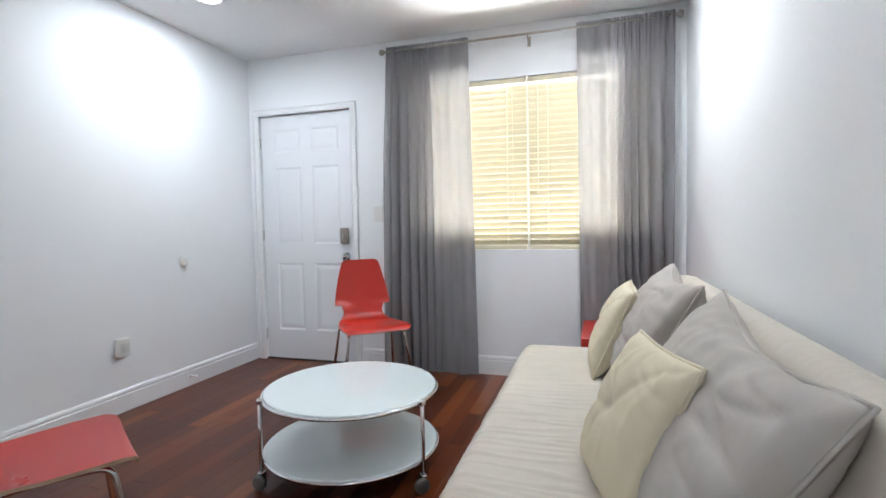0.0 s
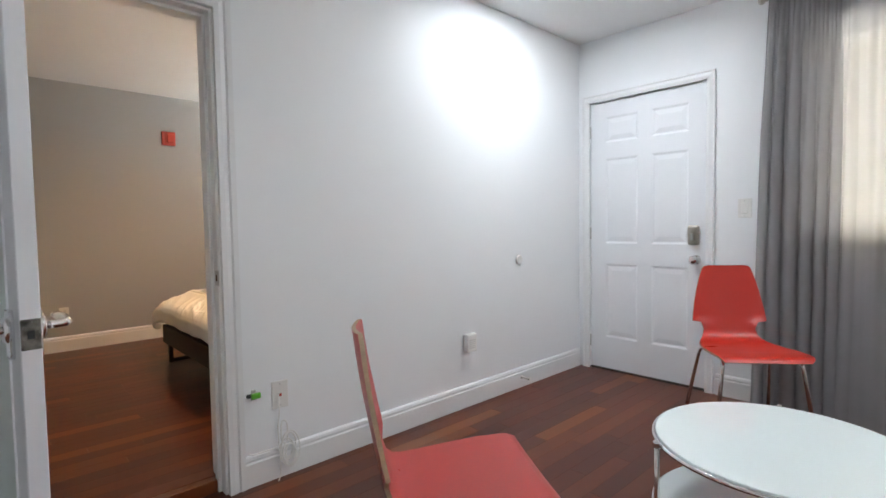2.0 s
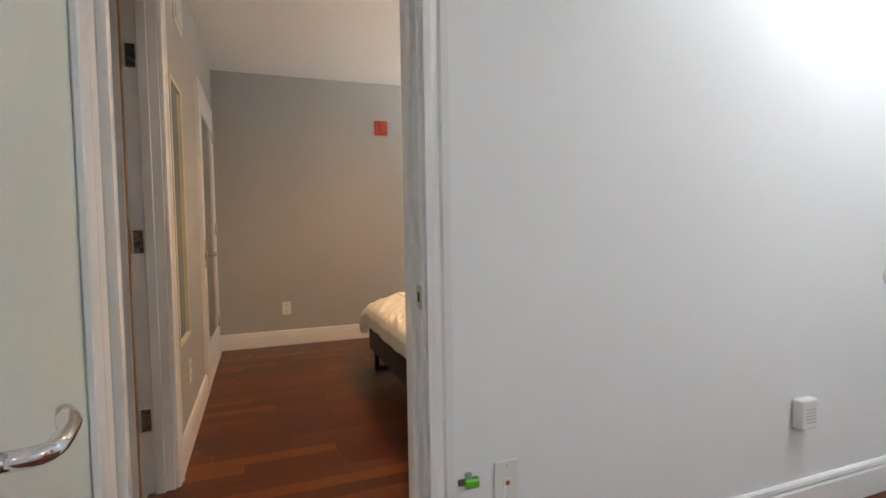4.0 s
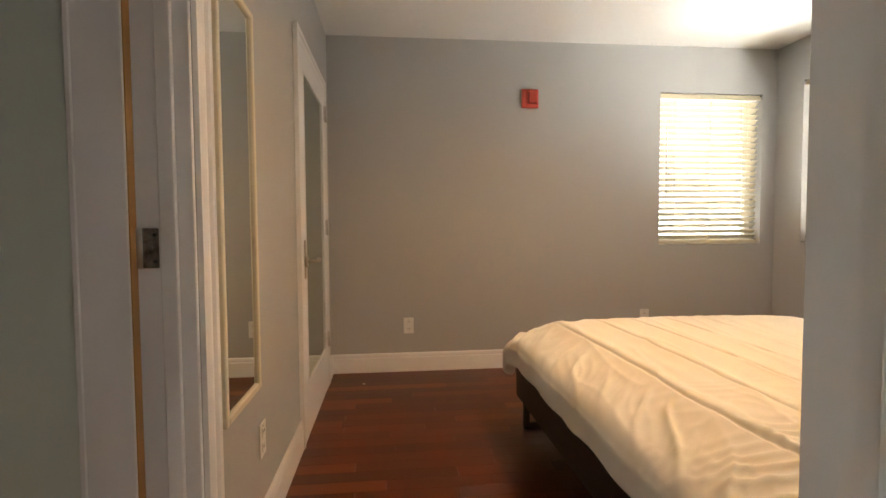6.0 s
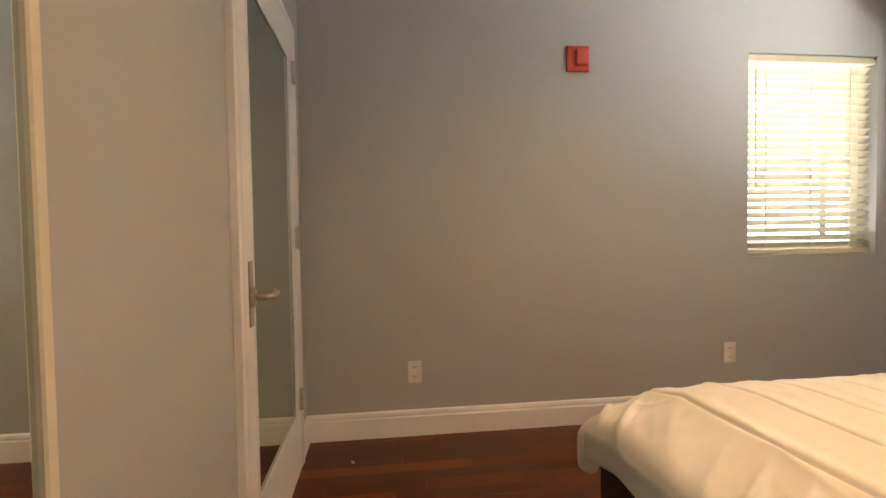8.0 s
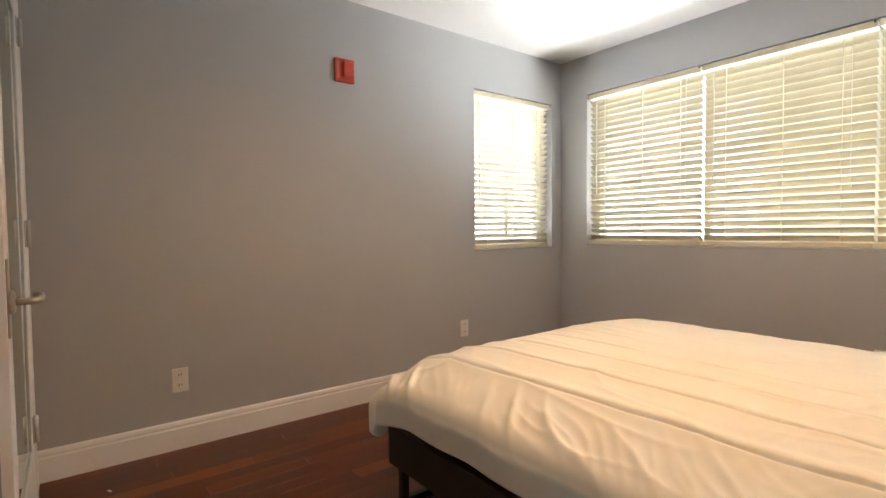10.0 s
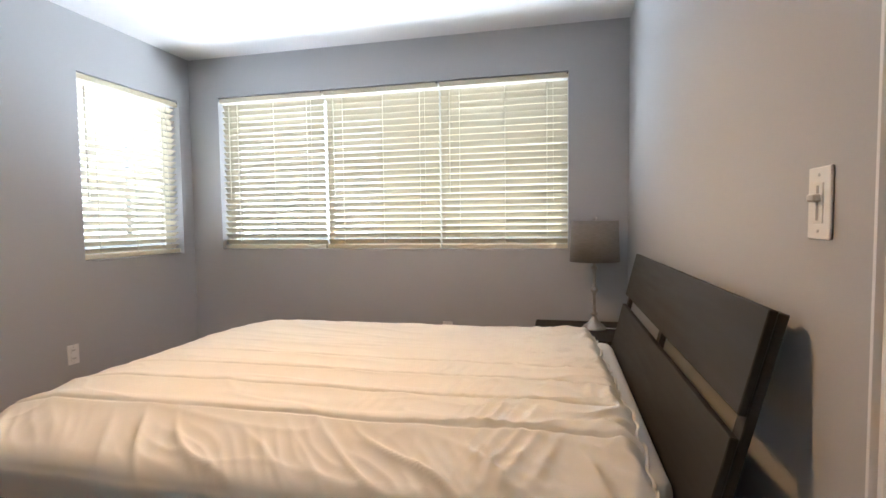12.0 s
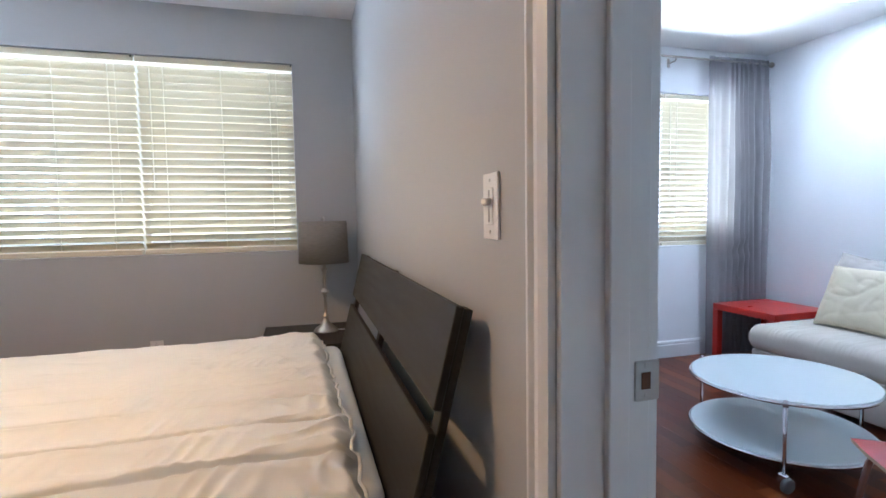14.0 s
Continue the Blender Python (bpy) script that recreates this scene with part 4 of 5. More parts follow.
def curtain(x0, x1, b0, b1, folds, seed, label, low=0.012, tuck=None):
    """A gathered curtain from the rod to the floor; x0..x1 at the top, b0..b1 at the hem."""
    cu = thing("curtain", label, "curtain", None, group="grey curtains")
    rnd = random.Random(seed)
    phase = [rnd.uniform(0, 6.28) for _ in range(8)]
    sgn = 1 if x1 > x0 else -1
    def fn(u, v):
        # v: 0 top, 1 hem; u: bunched side first, sheer side last
        z = RZ + 0.03 - v * (RZ + 0.03 - low)
        bunch = 1 / (1 + math.exp((u - 0.66) * 26))
        open_v = min(v * 3.0, 1)
        span = 0.60 * min(u / 0.66, 1) + 0.40 * max((u - 0.66) / 0.34, 0)
        x = (x0 + span * (x1 - x0)) * (1 - v) + (b0 + span * (b1 - b0)) * v
        # rounded pleats with narrow valleys; they merge and wander on the way down
        ph = folds * u / 0.66 + 0.35 * math.sin(2.0 * v + phase[3]) * math.sin(5 * u + phase[1]) + 0.25 * math.sin(9 * u + phase[0])
        k = math.floor(ph)
        size = 0.65 + 0.35 * math.sin(k * 12.9 + phase[2]) + 0.15 * math.sin(6 * v + k)
        tube_y = abs(math.sin(math.pi * ph)) ** 0.75
        small = abs(math.sin(math.pi * (2.0 * ph + 0.3))) * (1 - min(v * 5, 1))
        amp = bunch * (0.018 + 0.044 * open_v) * size
        y = RY + 0.012 - amp * tube_y - bunch * 0.014 * small
        y -= (1 - bunch) * (0.012 + 0.011 * math.sin(26 * u + 2.0 * v + phase[5]) * (0.5 + v) + 0.006 * math.sin(61 * u + phase[6]))
        x += sgn * bunch * 0.006 * math.sin(2 * math.pi * ph + 3 * v) * open_v
        y -= 0.010 * v * math.sin(4 * u + 3 * v + phase[6]) + 0.003 * noise.noise(Vector((u * 22, v * 5, seed)))
        if tuck:
            d = math.exp(-((u - tuck[0]) / 0.16) ** 2 - ((z - tuck[1]) / 0.10) ** 2)
            y -= 0.018 * d * math.sin((z - tuck[1]) * 34 + 9 * u)
        if v < 0.03:
            y = RY + (y - RY) * 0.6
        return Vector((x, min(y, -0.022), z))
    part("cloth", sheet(fn, 300, 60), CURTAIN, cu, smooth=True)

    def rear(u, v):
        # the gathered half hangs in a second, flatter layer of folds behind the first
        z = RZ + 0.02 - v * (RZ + 0.02 - low)
        span = 0.02 + 0.53 * u
        x = (x0 + span * (x1 - x0)) * (1 - v) + (b0 + span * (b1 - b0)) * v
        return Vector((x, -0.048 - 0.016 * math.sin(2 * math.pi * folds * u + phase[7] + 1.5 * v), z))
    part("rear_folds", sheet(rear, 120, 30), CURTAIN, cu, smooth=True)
    return cu


curtain(1.29, 1.91, 1.235, 1.95, 6.6, 4, "grey sheer floor-length curtain gathered at the window's side")
curtain(3.25, 2.65, 3.23, 2.67, 6.3, 8, "grey sheer curtain bunched behind the red side table", 0.02, (0.55, 0.88))


# ---- small fittings ----
def plate(m, label, kind, w=0.072, h=0.116, group=""):
    """A wall plate; local plane y = 0, facing -y."""
    pl = thing({"outlet": "wall_outlet", "jack": "jack_plate"}.get(kind, "light_switch"), label, "outlet" if kind in ("outlet", "jack") else "switch", m, group)
    part("cover_plate", boxed((-w / 2, -0.006, -h / 2), (w / 2, -0.0005, h / 2), 0.003, 2), PLASTIC, pl)
    if kind == "outlet":
        for dz in (-0.025, 0.025):
            s = part("socket", boxed((-0.016, -0.008, dz - 0.016), (0.016, -0.0058, dz + 0.016), 0.002), PLASTIC, pl)
            for dx in (-0.006, 0.006):
                part("slot", boxed((dx - 0.0015, -0.0085, dz - 0.003), (dx + 0.0015, -0.0079, dz + 0.007)), DARK, s)
    elif kind == "jack":
        part("port", boxed((-0.011, -0.0085, -0.022), (0.011, -0.0058, 0.012), 0.001), PLASTIC, pl)
        part("wire_end", boxed((-0.006, -0.014, -0.006), (0.006, -0.0088, 0.006), 0.002), ALARM, pl, "small red wire end")
    elif kind == "rocker":
        part("rocker", boxed((-0.017, -0.010, -0.033), (0.017, -0.0058, 0.033), 0.002), PLASTIC, pl)
    else:
        part("slide_track", boxed((-0.017, -0.008, -0.035), (0.017, -0.0058, 0.035), 0.001), PLASTIC, pl)
        part("slot", boxed((-0.004, -0.0086, -0.03), (0.004, -0.0079, 0.03)), material("grey_slot", (0.35, 0.34, 0.33)), pl)
        part("toggle", boxed((-0.014, -0.02, 0.002), (0.014, -0.0075, 0.016), 0.003), PLASTIC, pl)
    for dz in (-h / 2 + 0.014, h / 2 - 0.014):
        part("screw", tube(bmesh.new(), [(0, -0.0055, dz), (0, -0.0072, dz)], 0.003, 8), STEEL, pl)
    return pl


# a plate that faces -x is turned by -90, +x by 90, +y by 180
plate(pose(1.155, 0, 1.198, 0, 0, 0), "white rocker light switch beside the entrance door", "rocker", 0.075, 0.118)
plate(pose(0, -2.492, 0.373, 0, 0, 90), "white wall jack plate with hanging white cable", "jack", 0.078, 0.124)
plate(pose(BX0, -2.927, 0.385, 0, 0, 90), "white wall outlet on grey bedroom wall", "outlet", group="bedroom outlets")
plate(pose(BX0, -1.128, 0.405, 0, 0, 90), "white wall outlet on grey bedroom wall", "outlet", group="bedroom outlets")
plate(pose(-1.358, BY1, 0.405, 0, 0, 0), "white wall outlet under the wide window", "outlet", group="bedroom outlets")
plate(pose(BX1, -2.488, 1.19, 0, 0, -90), "white slide dimmer switch beside the doorway", "dimmer", 0.075, 0.125)
plate(pose(-1.50, BY0, 0.40, 0, 0, 180), "white wall outlet below the tall mirror", "outlet", group="bedroom outlets")

stop = thing("door_bumper", "round white door bumper on the wall", "door bumper", pose(0, -0.765, 0.88, 0, 90))
part("disc", lathe(bmesh.new(), [(0, 0.001), (0.034, 0.001), (0.034, 0.006), (0.026, 0.014), (0.02, 0.012), (0, 0.010)], 28), PLASTIC, stop, smooth=True)
night = thing("plug_in_box", "white plug-in box in a wall outlet", "plug-in device", pose(0, -1.277, 0.40, 0, 0, 90))
part("housing", boxed((-0.042, -0.045, -0.055), (0.042, -0.006, 0.055), 0.010, 3), PLASTIC, night)
for k in range(5):
    part("vent_slot", boxed((-0.026, -0.0465, -0.03 + k * 0.012), (0.026, -0.0448, -0.026 + k * 0.012)), material("pale_slot", (0.5, 0.5, 0.48)), night)
part("outlet_plate", boxed((-0.035, -0.0055, -0.066), (0.035, -0.0005, 0.05), 0.002), PLASTIC, night)
spring = thing("spring_door_stop", "small white door stop on the baseboard", "door stop", pose(0.017, -0.765, 0.07, 0, 90))
part("stem", lathe(bmesh.new(), [(0, 0), (0.012, 0.0), (0.012, 0.006), (0.005, 0.01), (0.005, 0.055), (0.009, 0.057), (0.009, 0.07), (0, 0.072)], 14), PLASTIC, spring, smooth=True)
jack = thing("wall_jack", "bare green wall connector on a short black clip", "connector", pose(0, -2.612, 0.398, 0, 0, 90))
part("clip", boxed((-0.03, -0.012, -0.008), (0.03, -0.001, 0.008), 0.002), DARK, jack)
part("connector", boxed((-0.014, -0.026, -0.013), (0.026, -0.0125, 0.011), 0.003), GREEN, jack, "green plastic connector")
part("bracket", boxed((-0.010, -0.0105, -0.022), (0.010, -0.0012, 0.024), 0.002), STEEL, jack)
cable = thing("white_cable", "white coiled cable hanging from the wall outlet", "cable")
drop = bend([(0.012, -2.500, 0.365), (0.022, -2.505, 0.30), (0.014, -2.512, 0.22), (0.022, -2.506, 0.10), (0.030, -2.512, 0.012), (0.05, -2.53, 0.006)], 0.02, 4)
part("cord", tube(bmesh.new(), drop, 0.0032, 6), PLASTIC, cable, smooth=True)
twist = []
for k in range(150):
    a = k / 150 * 2 * math.pi * 6
    g = 1 - 0.35 * math.sin(a * 0.43)
    twist.append((0.030 + 0.012 * math.sin(a * 0.7 + 1), -2.470 + 0.034 * g * math.cos(a) + 0.010 * math.sin(a * 0.31), 0.118 - 0.058 * g * math.sin(a) - 0.020 * math.cos(a * 0.17)))
part("coil", tube(bmesh.new(), twist, 0.0032, 6), PLASTIC, cable, "loosely coiled white cord", True)
loop = [(0.020 + 0.004 * math.sin(3 * q), -2.484 + 0.017 * math.sin(q), 0.205 - 0.052 * math.cos(q)) for q in [2 * math.pi * k / 28 for k in range(29)]]
part("loop", tube(bmesh.new(), loop, 0.0032, 6), PLASTIC, cable, smooth=True)
lead = [(0.022, -2.50, 0.12), (0.024, -2.53, 0.143), (0.018, -2.57, 0.143), (0.016, -2.62, 0.141), (0.016, -2.645, 0.148)]
part("lead", tube(bmesh.new(), lead, 0.003, 6), PLASTIC, cable, smooth=True)

alarm = thing("fire_alarm", "red fire alarm sounder high on the grey wall", "fire alarm", pose(BX0, -2.027, 2.03, 0, 0, 90))
part("base", boxed((-0.062, -0.02, -0.068), (0.062, -0.001, 0.068), 0.006, 2), ALARM, alarm)
part("sounder", boxed((-0.02, -0.05, -0.042), (0.048, -0.0195, 0.045), 0.012, 3), ALARM, alarm)
part("lettering_bar", boxed((-0.05, -0.0215, -0.05), (-0.035, -0.0202, 0.05)), material("pale_red", (0.62, 0.12, 0.09)), alarm)


def downlight(x, y):
    dl = thing("recessed_light", "lit round recessed ceiling light with white trim ring", "ceiling light", pose(x, y, H), group="recessed lights")
    part("trim_ring", lathe(bmesh.new(), [(0.068, 0.0), (0.068, -0.004), (0.088, -0.006), (0.095, 0.0)], 36), TRIM, dl, smooth=True)
    part("lens", lathe(bmesh.new(), [(0.0, -0.002), (0.067, -0.002)], 36), LENS, dl, "glowing lens")


# the last fixture is unseen, added to go with the extra lamp
for dx, dy in DOWNLIGHTS:
    downlight(dx, dy)

vent = thing("air_vent", "white slatted air grille high on the wall", "vent", pose(-1.54, BY0, 2.215, 0, 0, 180))
part("frame", boxed((-0.125, -0.008, -0.125), (0.125, -0.0005, 0.125), 0.002), TRIM, vent)
for k in range(9):
    part("slat", boxed((-0.105, -0.014, -0.099 + k * 0.022), (0.105, -0.0085, -0.087 + k * 0.022)), TRIM, vent)

# tall mirror on the bedroom's south wall
mir = thing("wall_mirror", "tall narrow mirror in a thin ivory frame", "mirror", pose(-1.435, BY0, 0.595))
MW, MH = 0.335, 1.17
part("glass", boxed((0.02, 0.006, 0.02), (MW - 0.02, 0.013, MH - 0.02)), MIRROR, mir)
for lo, hi in (((0, 0.001, 0), (0.022, 0.022, MH)), ((MW - 0.022, 0.001, 0), (MW, 0.022, MH)), ((0.0225, 0.001, 0), (MW - 0.0225, 0.022, 0.022)), ((0.0225, 0.001, MH - 0.022), (MW - 0.0225, 0.022, MH))):
    part("frame_bar", boxed(lo, hi, 0.003), IVORY, mir)


# ---- bed ----
QX0, QX1, QY0, QY1 = -2.34, -0.36, -2.41, -0.88     # mattress
bed = thing("bed", "double bed with black-brown slatted headboard and dark frame", "bed")
part("side_rail", boxed((QX0, QY0 + 0.01, 0.215), (-0.42, QY0 + 0.035, 0.36), 0.003), DARKWOOD, bed)
part("side_rail", boxed((QX0, QY1 - 0.035, 0.215), (-0.42, QY1 - 0.01, 0.36), 0.003), DARKWOOD, bed)
part("foot_rail", boxed((QX0, QY0 + 0.0355, 0.215), (QX0 + 0.025, QY1 - 0.0355, 0.36), 0.003), DARKWOOD, bed)
part("slat_base", boxed((QX0 + 0.026, QY0 + 0.036, 0.29), (-0.43, QY1 - 0.036, 0.33)), DARKWOOD, bed)
for lx in (QX0 + 0.02, -0.95):
    for ly in (QY0 + 0.04, QY1 - 0.07):
        part("leg", boxed((lx, ly, FZ), (lx + 0.03, ly + 0.03, 0.2145), 0.002), DARKWOOD, bed)
    part("floor_bar", boxed((lx + 0.002, QY0 + 0.0705, FZ + 0.001), (lx + 0.027, QY1 - 0.0705, FZ + 0.03), 0.002), DARKWOOD, bed)
# leaning headboard: two boards between two posts
HBY0, HBY1 = -2.444, -0.843
hm = pose(-0.412, 0, 0.0, 0, 14, 0)
def hb(name, x0, x1, y0, y1, z0, z1, bev=0.002):
    part(name, boxed((x0, y0, z0), (x1, y1, z1), bev), DARKWOOD, bed).matrix_basis = hm
hb("upper_board", -0.050, -0.0325, HBY0, HBY1, 0.803, 1.014)
hb("lower_board", -0.050, -0.0325, HBY0, HBY1, 0.36, 0.757)
for py in (HBY0, (HBY0 + HBY1) / 2 - 0.02, HBY1 - 0.045):
    hb("post", -0.032, -0.013, py, py + 0.045, FZ + 0.012, 1.012)

mattress = thing("mattress", "white sheeted mattress on the bed", "mattress")
part("mattress_body", slab((QX0 + 0.19, QY0 + 0.10, 0.34), (-0.338, QY1 - 0.08, 0.578), 0.05, 1.2, 0.002), SHEET, mattress, smooth=True)


def duvet_fn():
    x0, x1, y0, y1 = -2.375, -0.42, -2.455, -0.87
    top = 0.615
    R = 0.048
    W, L = (y1 - y0), (x1 - x0)
    ARC = R * math.pi / 2
    HANG = 0.06            # straight part of the overhang before the edge curls under
    CURL = 0.022
    END = ARC + HANG + CURL * math.pi

    def wrap(s):
        """Distance s past the bend line: (outward, down)."""
        if s <= 0:
            return 0.0, 0.0
        if s < ARC:
            return R * math.sin(s / R), R * (1 - math.cos(s / R))
        if s < ARC + HANG:
            return R, R + s - ARC
        a = min(s - ARC - HANG, CURL * math.pi) / CURL
        return R - CURL * (1 - math.cos(a)), R + HANG + CURL * math.sin(a)

    SEAMS = ((0.225, 1.0), (0.405, 0.9), (0.575, 0.55), (0.735, 0.4), (0.92, 0.2), (1.12, 0.15), (1.34, 0.15))
    lo, hi = R - END, W - R + END
    rows = sorted([lo + (hi - lo) * i / 330 for i in range(331)] + [c + q for c, _ in SEAMS for q in (-0.012, -0.007, -0.003, 0.0, 0.003, 0.007, 0.012)])

    def n3(a, b, c):
        return noise.noise(Vector((a, b, c)))

    def fn(u, sv):
        # u along the bed from foot to head, sv metres across from the south edge
        su = R - END + u * (L - R + END)
        x = x0 + R + max(su - R, 0)
        y = y0 + R + min(max(sv - R, 0), W - 2 * R)
        ex, ey, ey2 = max(R - su, 0.0), max(R - sv, 0.0), max(sv - (W - R), 0.0)
        ev = max(ey, ey2)
        s = math.hypot(ex, ev)
        ux, uy = (ex / s, ev / s) if s > 0 else (0.0, 0.0)
        corner = 4 * (ux * uy) ** 2
        s = min(s, END)
        out, down = wrap(s)
        out *= 1 + 0.55 * corner
        down *= 1 + 0.30 * corner
        side = -1 if ey > 0 else 1
        px, py = x - out * ux, y + side * out * uy
        cx, cy = su, sv
        hang = min(max((s - 0.7 * ARC) / 0.06, 0.0), 1.0)
        flat = 1 - hang
        warp = n3(cx * 3.2, cy * 2.4, 2.0)
        # stitched channels along the bed
        dent = 0.0
        for c, k in SEAMS:
            d = cy - c - 0.012 * n3(cx * 1.3, c * 9, 8.0)
            dent += k * (0.010 * math.exp(-(d / 0.006) ** 2) - 0.007 * math.exp(-((d - 0.012) / 0.03) ** 2) - 0.003 * math.exp(-((d + 0.02) / 0.03) ** 2))
        # broad loft of the filling
        loft = 0.012 * n3(cx * 2.0, cy * 2.2, 1.0) + 0.0025 * n3(cx * 8, cy * 7, 4.0)
        # slanting folds that run down to the rounded edges
        def folds(along, across):
            reach = math.exp(-((across - 0.085) / 0.07) ** 2)
            ph = (along + 1.15 * across) / 0.155 + 1.4 * n3(along * 2.3, across * 2.0, 5.0)
            k = math.floor(ph)
            tri = abs(2 * (ph - k) - 1)
            size = 0.5 + 0.5 * math.sin(k * 12.9898 + 1.0) * (1 - tri) + 0.5 * tri * math.sin((k + (ph - k > 0.5)) * 7.7)
            fine_ph = (along + 1.3 * across) / 0.062 + 1.5 * n3(along * 4, across * 3, 6.0)
            fine_tri = abs(2 * (fine_ph - math.floor(fine_ph)) - 1)
            return reach * (0.026 * (0.25 + 0.75 * size) * (tri ** 3.2 - 0.25) + 0.006 * (0.5 + n3(along * 3, across * 2, 13.0)) * fine_tri ** 2)
        slant = folds(cx, cy) + 0.12 * folds(cy * 0.9 + 0.3, cx) + 0.25 * folds(cx + 0.4, W - cy)
        # wrinkles gathered at the head end, fading down the bed
        head = max(0.0, (cx - (L - 0.80)) / 0.80)
        edges = [R] + [c for c, _ in SEAMS] + [W - R]
        band = sum(cy > c for c in edges)
        lo_c, hi_c = edges[max(band - 1, 0)], edges[min(band, len(edges) - 1)]
        mid_b = math.sin(math.pi * min(max((cy - lo_c) / max(hi_c - lo_c, 0.02), 0), 1))
        ph = (cx - 0.55 * cy) / 0.062 + 2.8 * n3(cx * 3.4, cy * 2.6, band * 1.7) + band * 0.37
        pucker = (0.5 + 0.5 * math.cos(2 * math.pi * ph)) ** 1.6 * (0.55 + 0.9 * n3(cx * 5, cy * 4, band * 2.3))
        r3 = max(0.0, 1 - abs(2.4 * n3(cx * 4 + cy * 2, cy * 8 - cx * 3, 15.0))) ** 3
        gather = 0.014 * head ** 0.9 * pucker * (0.35 + 0.65 * mid_b) + 0.010 * head * r3 - 0.004 * head * (1 - mid_b) ** 6
        # a few long shallow creases in the middle
        long_ = 0.0045 * max(0.0, 1 - abs(2.4 * n3(cx * 1.1 + 0.4 * warp, cy * 7.0 + cx * 0.9, 9.0))) ** 4
        crown = 0.034 * math.sin(math.pi * min(max(cy / W, 0), 1)) ** 0.55 * min(max(cx / 0.3, 0), 1) ** 0.6
        # beyond the first channel the cover falls away to the edge, and more so at the foot
        foot, rim = max(0.0, 1 - max(cx, 0) / 0.24), max(0.0, 1 - max(cy, 0) / 0.25)
        rim2 = max(0.0, 1 - max(W - cy, 0) / 0.16)
        crown -= 0.040 * foot ** 1.5 + 0.080 * rim ** 1.2 + 0.03 * rim2 ** 2 + 0.01 * foot * max(rim, rim2)
        z = top + crown - down * 0.95 + (loft + gather + long_ - dent) * flat + slant * (1 - hang) + 0.0018 * n3(cx * 19, cy * 15, 12.0) * flat * math.exp(-((cy - 0.08) / 0.14) ** 2)
        # drape of the hanging sides
        py += side * uy * uy * hang * (0.006 * n3(cx * 7, 1.5, 3.0) + 0.003 * math.sin(cx * 21 + 3 * warp) + 0.25 * slant)
        px -= ux * ux * hang * (0.010 * n3(cy * 7, 1.5, 6.0) + 0.006 * math.sin(cy * 19 + 3 * warp) + 0.12 * slant)
        z += 0.006 * hang * n3(cx * 5, cy * 5, 11.0)
        edge_head = max(0.0, 1 - (L - cx) / 0.05)
        z -= 0.045 * edge_head ** 2
        px += (0.020 * n3(cy * 9, 1, 1) + 0.012 * n3(cy * 24, 3, 1) - 0.031 * (py + 1.45)) * head ** 3
        return Vector((px, py, z))
    return fn, rows


duvet = thing("duvet", "rumpled off-white cotton duvet with stitched channels spread over the bed", "duvet")
fn_d, rows_d = duvet_fn()
part("cover", sheet(lambda u, v: fn_d(u, rows_d[round(v * (len(rows_d) - 1))]), 320, len(rows_d) - 1), DUVET, duvet, smooth=True)
hem = [fn_d(1.0, 0.04 + 1.5 * k / 260) + Vector((0.003, 0, 0.003)) for k in range(261)]
part("hem", tube(bmesh.new(), hem, 0.005, 6), DUVET, duvet, smooth=True)


# ---- nightstand and lamp ----
ns = thing("nightstand", "black-brown wooden nightstand beside the bed", "nightstand", pose(-0.45, -0.365, 0))
part("top", boxed((-0.29, -0.29, 0.47), (0.28, 0.28, 0.50), 0.003), DARKWOOD, ns)
part("body", boxed((-0.26, -0.26, 0.12), (0.26, 0.26, 0.4695), 0.003), DARKWOOD, ns)
part("drawer", boxed((-0.279, -0.24, 0.33), (-0.2605, 0.24, 0.46), 0.003), DARKWOOD, ns)
for sx in (-0.24, 0.2):
    for sy in (-0.24, 0.2):
        part("leg", boxed((sx, sy, FZ), (sx + 0.04, sy + 0.04, 0.1195)), DARKWOOD, ns)

tl = thing("table_lamp", "turned nickel table lamp with grey linen drum shade", "lamp", pose(-0.38, -0.32, 0.50))
prof = [(0.0, 0.0), (0.070, 0.0), (0.072, 0.006), (0.066, 0.012), (0.062, 0.020), (0.042, 0.034), (0.024, 0.055), (0.015, 0.074), (0.013, 0.082), (0.022, 0.088), (0.022, 0.096), (0.011, 0.103),
        (0.009, 0.135), (0.0105, 0.170), (0.008, 0.205), (0.015, 0.211), (0.009, 0.219), (0.021, 0.230), (0.024, 0.240), (0.021, 0.250), (0.009, 0.261), (0.015, 0.269), (0.008, 0.275),
        (0.0105, 0.315), (0.009, 0.345), (0.014, 0.351), (0.009, 0.358), (0.018, 0.368), (0.018, 0.378), (0.009, 0.388), (0.008, 0.43), (0.012, 0.45), (0.0, 0.455)]
part("base", lathe(bmesh.new(), prof, 28), BRONZE, tl, "turned nickel stem and foot", True)
part("shade", lathe(bmesh.new(), [(0.145, 0.415), (0.147, 0.415), (0.138, 0.662), (0.136, 0.662), (0.143, 0.417), (0.145, 0.415)], 48), SHADE, tl, "grey linen drum shade", True)
part("harp", tube(bmesh.new(), [(0, 0, 0.45), (0, 0, 0.66)], 0.004, 8), STEEL, tl)
part("spider", tube(bmesh.new(), [(-0.135, 0, 0.656), (0.135, 0, 0.656)], 0.0025, 6), STEEL, tl)
part("finial", lathe(bmesh.new(), [(0, 0.658), (0.008, 0.658), (0.006, 0.664), (0.012, 0.674), (0.011, 0.684), (0, 0.69)], 16), STEEL, tl, smooth=True)
lc = thing("lamp_cord", "thin white lamp cord on the nightstand", "cable")
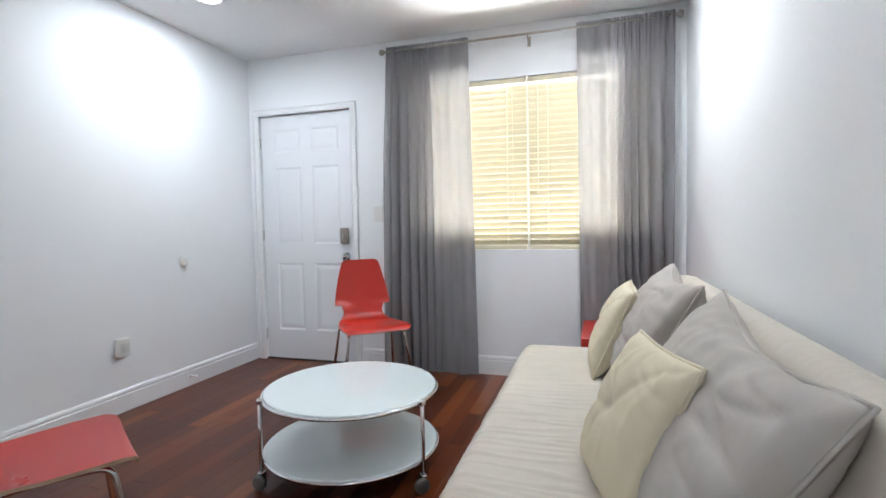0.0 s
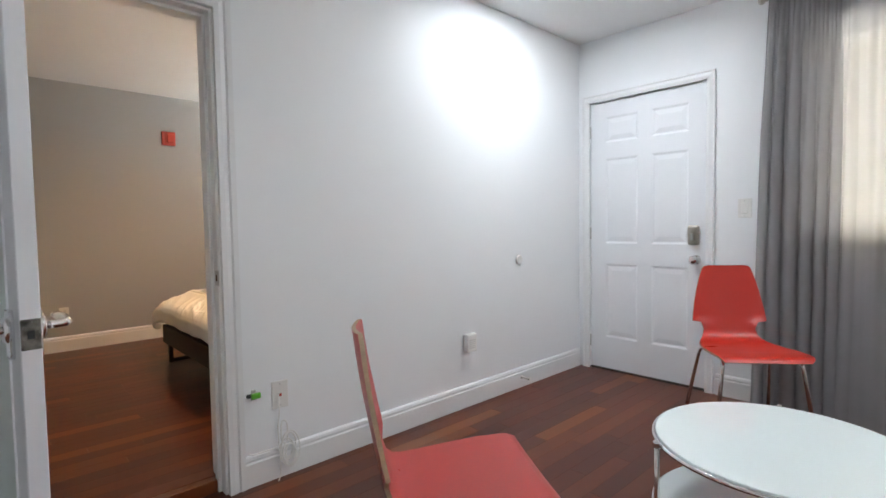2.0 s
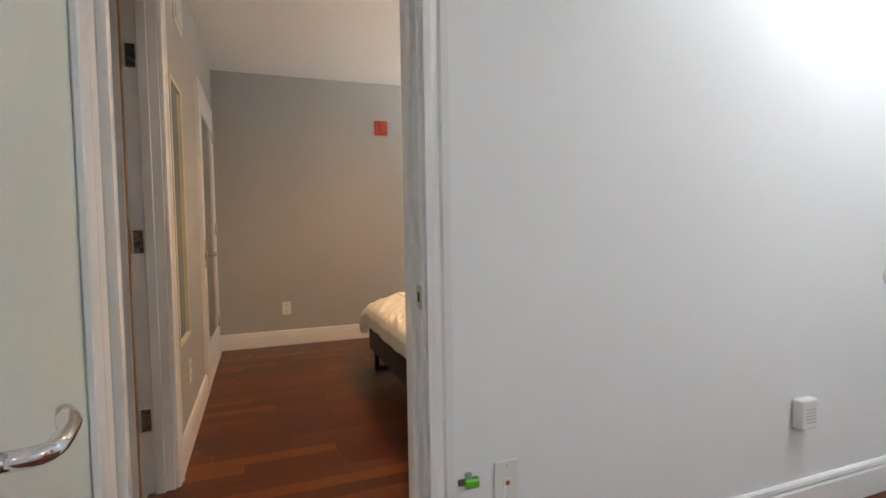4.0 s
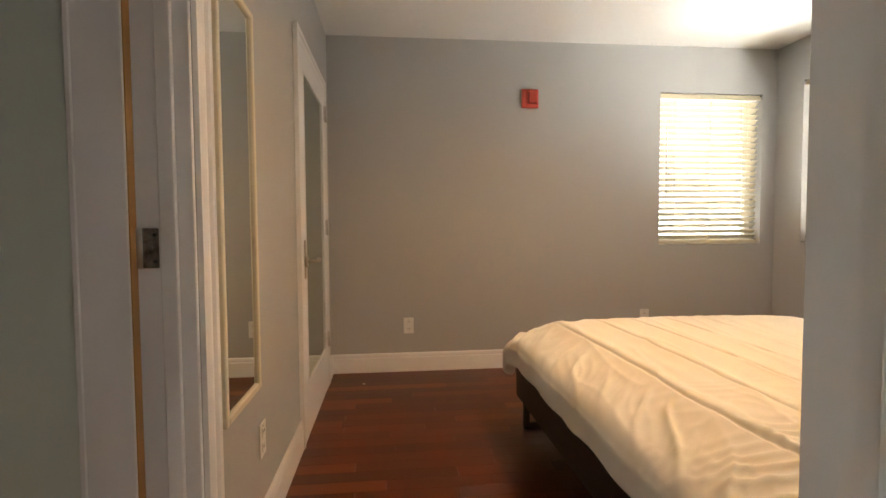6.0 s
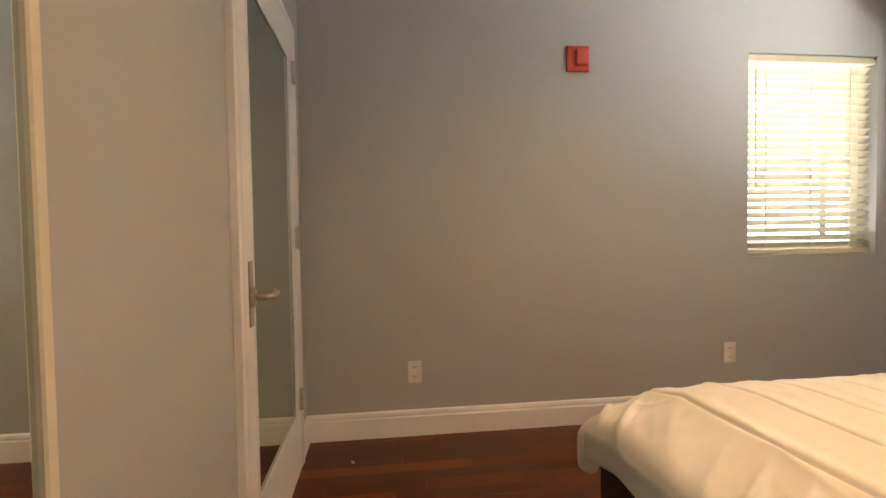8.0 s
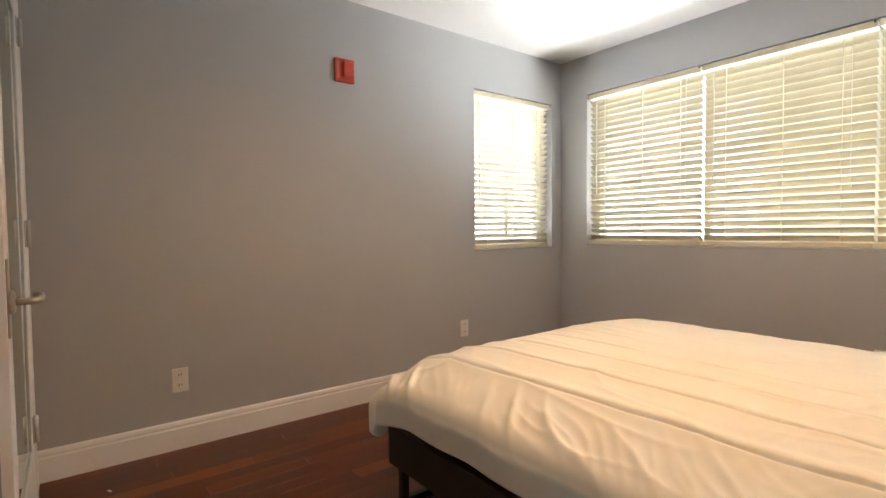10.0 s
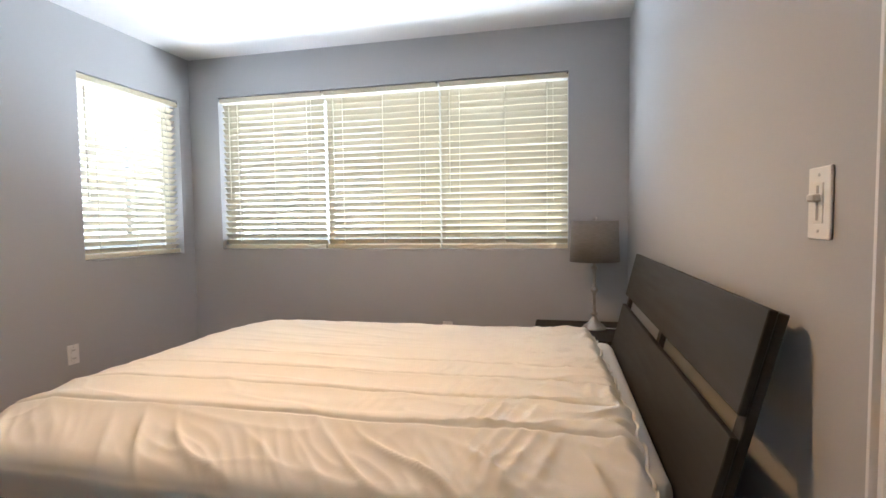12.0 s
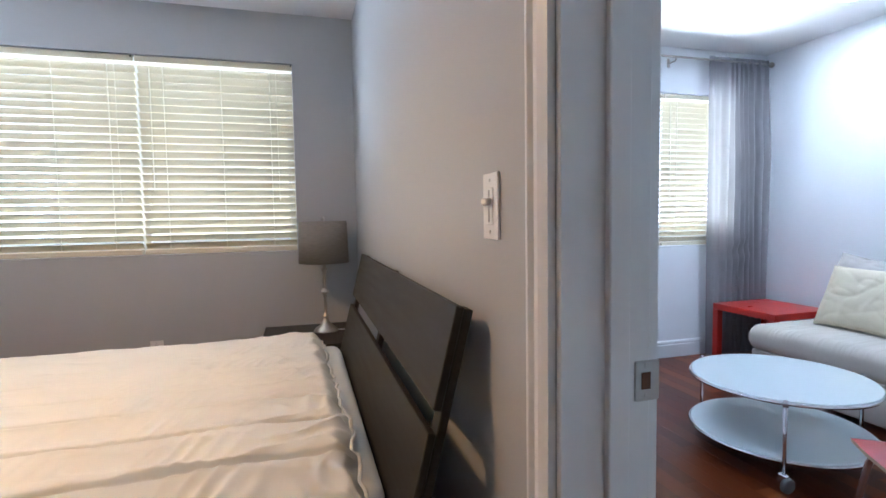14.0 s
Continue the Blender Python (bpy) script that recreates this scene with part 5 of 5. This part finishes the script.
part("cord", tube(bmesh.new(), bend([(-0.32, -0.31, 0.504), (-0.27, -0.33, 0.505), (-0.22, -0.30, 0.505), (-0.18, -0.28, 0.506)], 0.02), 0.003, 6), PLASTIC, lc, smooth=True)

# bedroom ceiling lamp
cl_l = thing("ceiling_light", "round frosted ceiling light giving warm light", "ceiling light", pose(BED_LIGHT[0], BED_LIGHT[1], HB))
part("base", lathe(bmesh.new(), [(0, -0.001), (0.16, -0.001), (0.16, -0.03), (0, -0.03)], 36), TRIM, cl_l)
part("glass_bowl", lathe(bmesh.new(), [(0.15, -0.031), (0.145, -0.05), (0.11, -0.075), (0.05, -0.09), (0, -0.093)], 36), WARMLENS, cl_l, "glowing frosted bowl", True)


scrap = thing("paper_scrap", "tiny white paper scrap on the bedroom floor", "scrap", pose(-3.14, -3.24, FZ + 0.0008, 0, 0, 25))
part("paper", boxed((-0.012, -0.004, 0), (0.012, 0.004, 0.0015)), PLASTIC, scrap)

# ---- floor planks ----
PWD = 0.083
LENGTHS = (0.42, 0.62, 0.85, 1.1)
plank_mesh = {}


def plank_bm(length):
    bm = boxed((0.0002, 0.0002, -0.018), (PWD - 0.0002, length - 0.0002, 0.0))
    es = [e for e in bm.edges if all(v.co.z > -0.001 for v in e.verts)]
    bmesh.ops.bevel(bm, geom=es, offset=0.0006, segments=1, affect="EDGES")
    return bm


floor = thing("floor", "dark reddish-brown cherry plank floor with satin gloss", "floor", kind="structure")
rest = []
rnd = random.Random(11)
count = 0
x = BX0 - 0.02
while x < LR_E:
    in_bed = x + PWD / 2 < -0.09
    ya, yb = (BY0 - 0.10, BY1 + 0.01) if in_bed else (LR_S, 0.005)
    y = ya - rnd.uniform(0, 0.8)
    while y < yb:
        length = rnd.choice(LENGTHS)
        near = (y > -4.0 and y + length > ya + 0.05 and count < 300)
        # boards at the walls are cut to length
        pa, pb = max(y, ya), min(y + length, yb)
        cut = round(pb - pa, 3)
        if cut > 0.01:
            if near:
                if cut not in plank_mesh:
                    ob = part("plank", plank_bm(cut), PLANK, floor)
                    plank_mesh[cut] = ob.data
                else:
                    ob = new("plank", plank_mesh[cut])
                    ob.parent = floor
                ob.matrix_basis = pose(x, pa, FZ if in_bed else 0.0)
                count += 1
            else:
                rest.append((x, pa, cut, FZ if in_bed else 0.0))
        y += length
    x += PWD
if rest:
    verts, faces = [], []
    for px_, py_, ln, fz in rest:
        k = len(verts)
        a, b = (px_ + 0.0004, py_ + 0.0004), (px_ + PWD - 0.0006, py_ + ln - 0.0006)
        verts += [(a[0], a[1], fz), (b[0], a[1], fz), (b[0], b[1], fz), (a[0], b[1], fz), (a[0], a[1], fz - 0.018), (b[0], a[1], fz - 0.018), (b[0], b[1], fz - 0.018), (a[0], b[1], fz - 0.018)]
        faces += [tuple(k + i for i in f) for f in ((0, 1, 2, 3), (0, 4, 5, 1), (1, 5, 6, 2), (2, 6, 7, 3), (3, 7, 4, 0))]
    me = bpy.data.meshes.new("more_planks")
    me.from_pydata(verts, [], faces)
    me.materials.append(PLANK_FAR)
    mp_ = new("more_planks", me)
    mp_.parent = floor
    mp_["kind"] = "stuff"
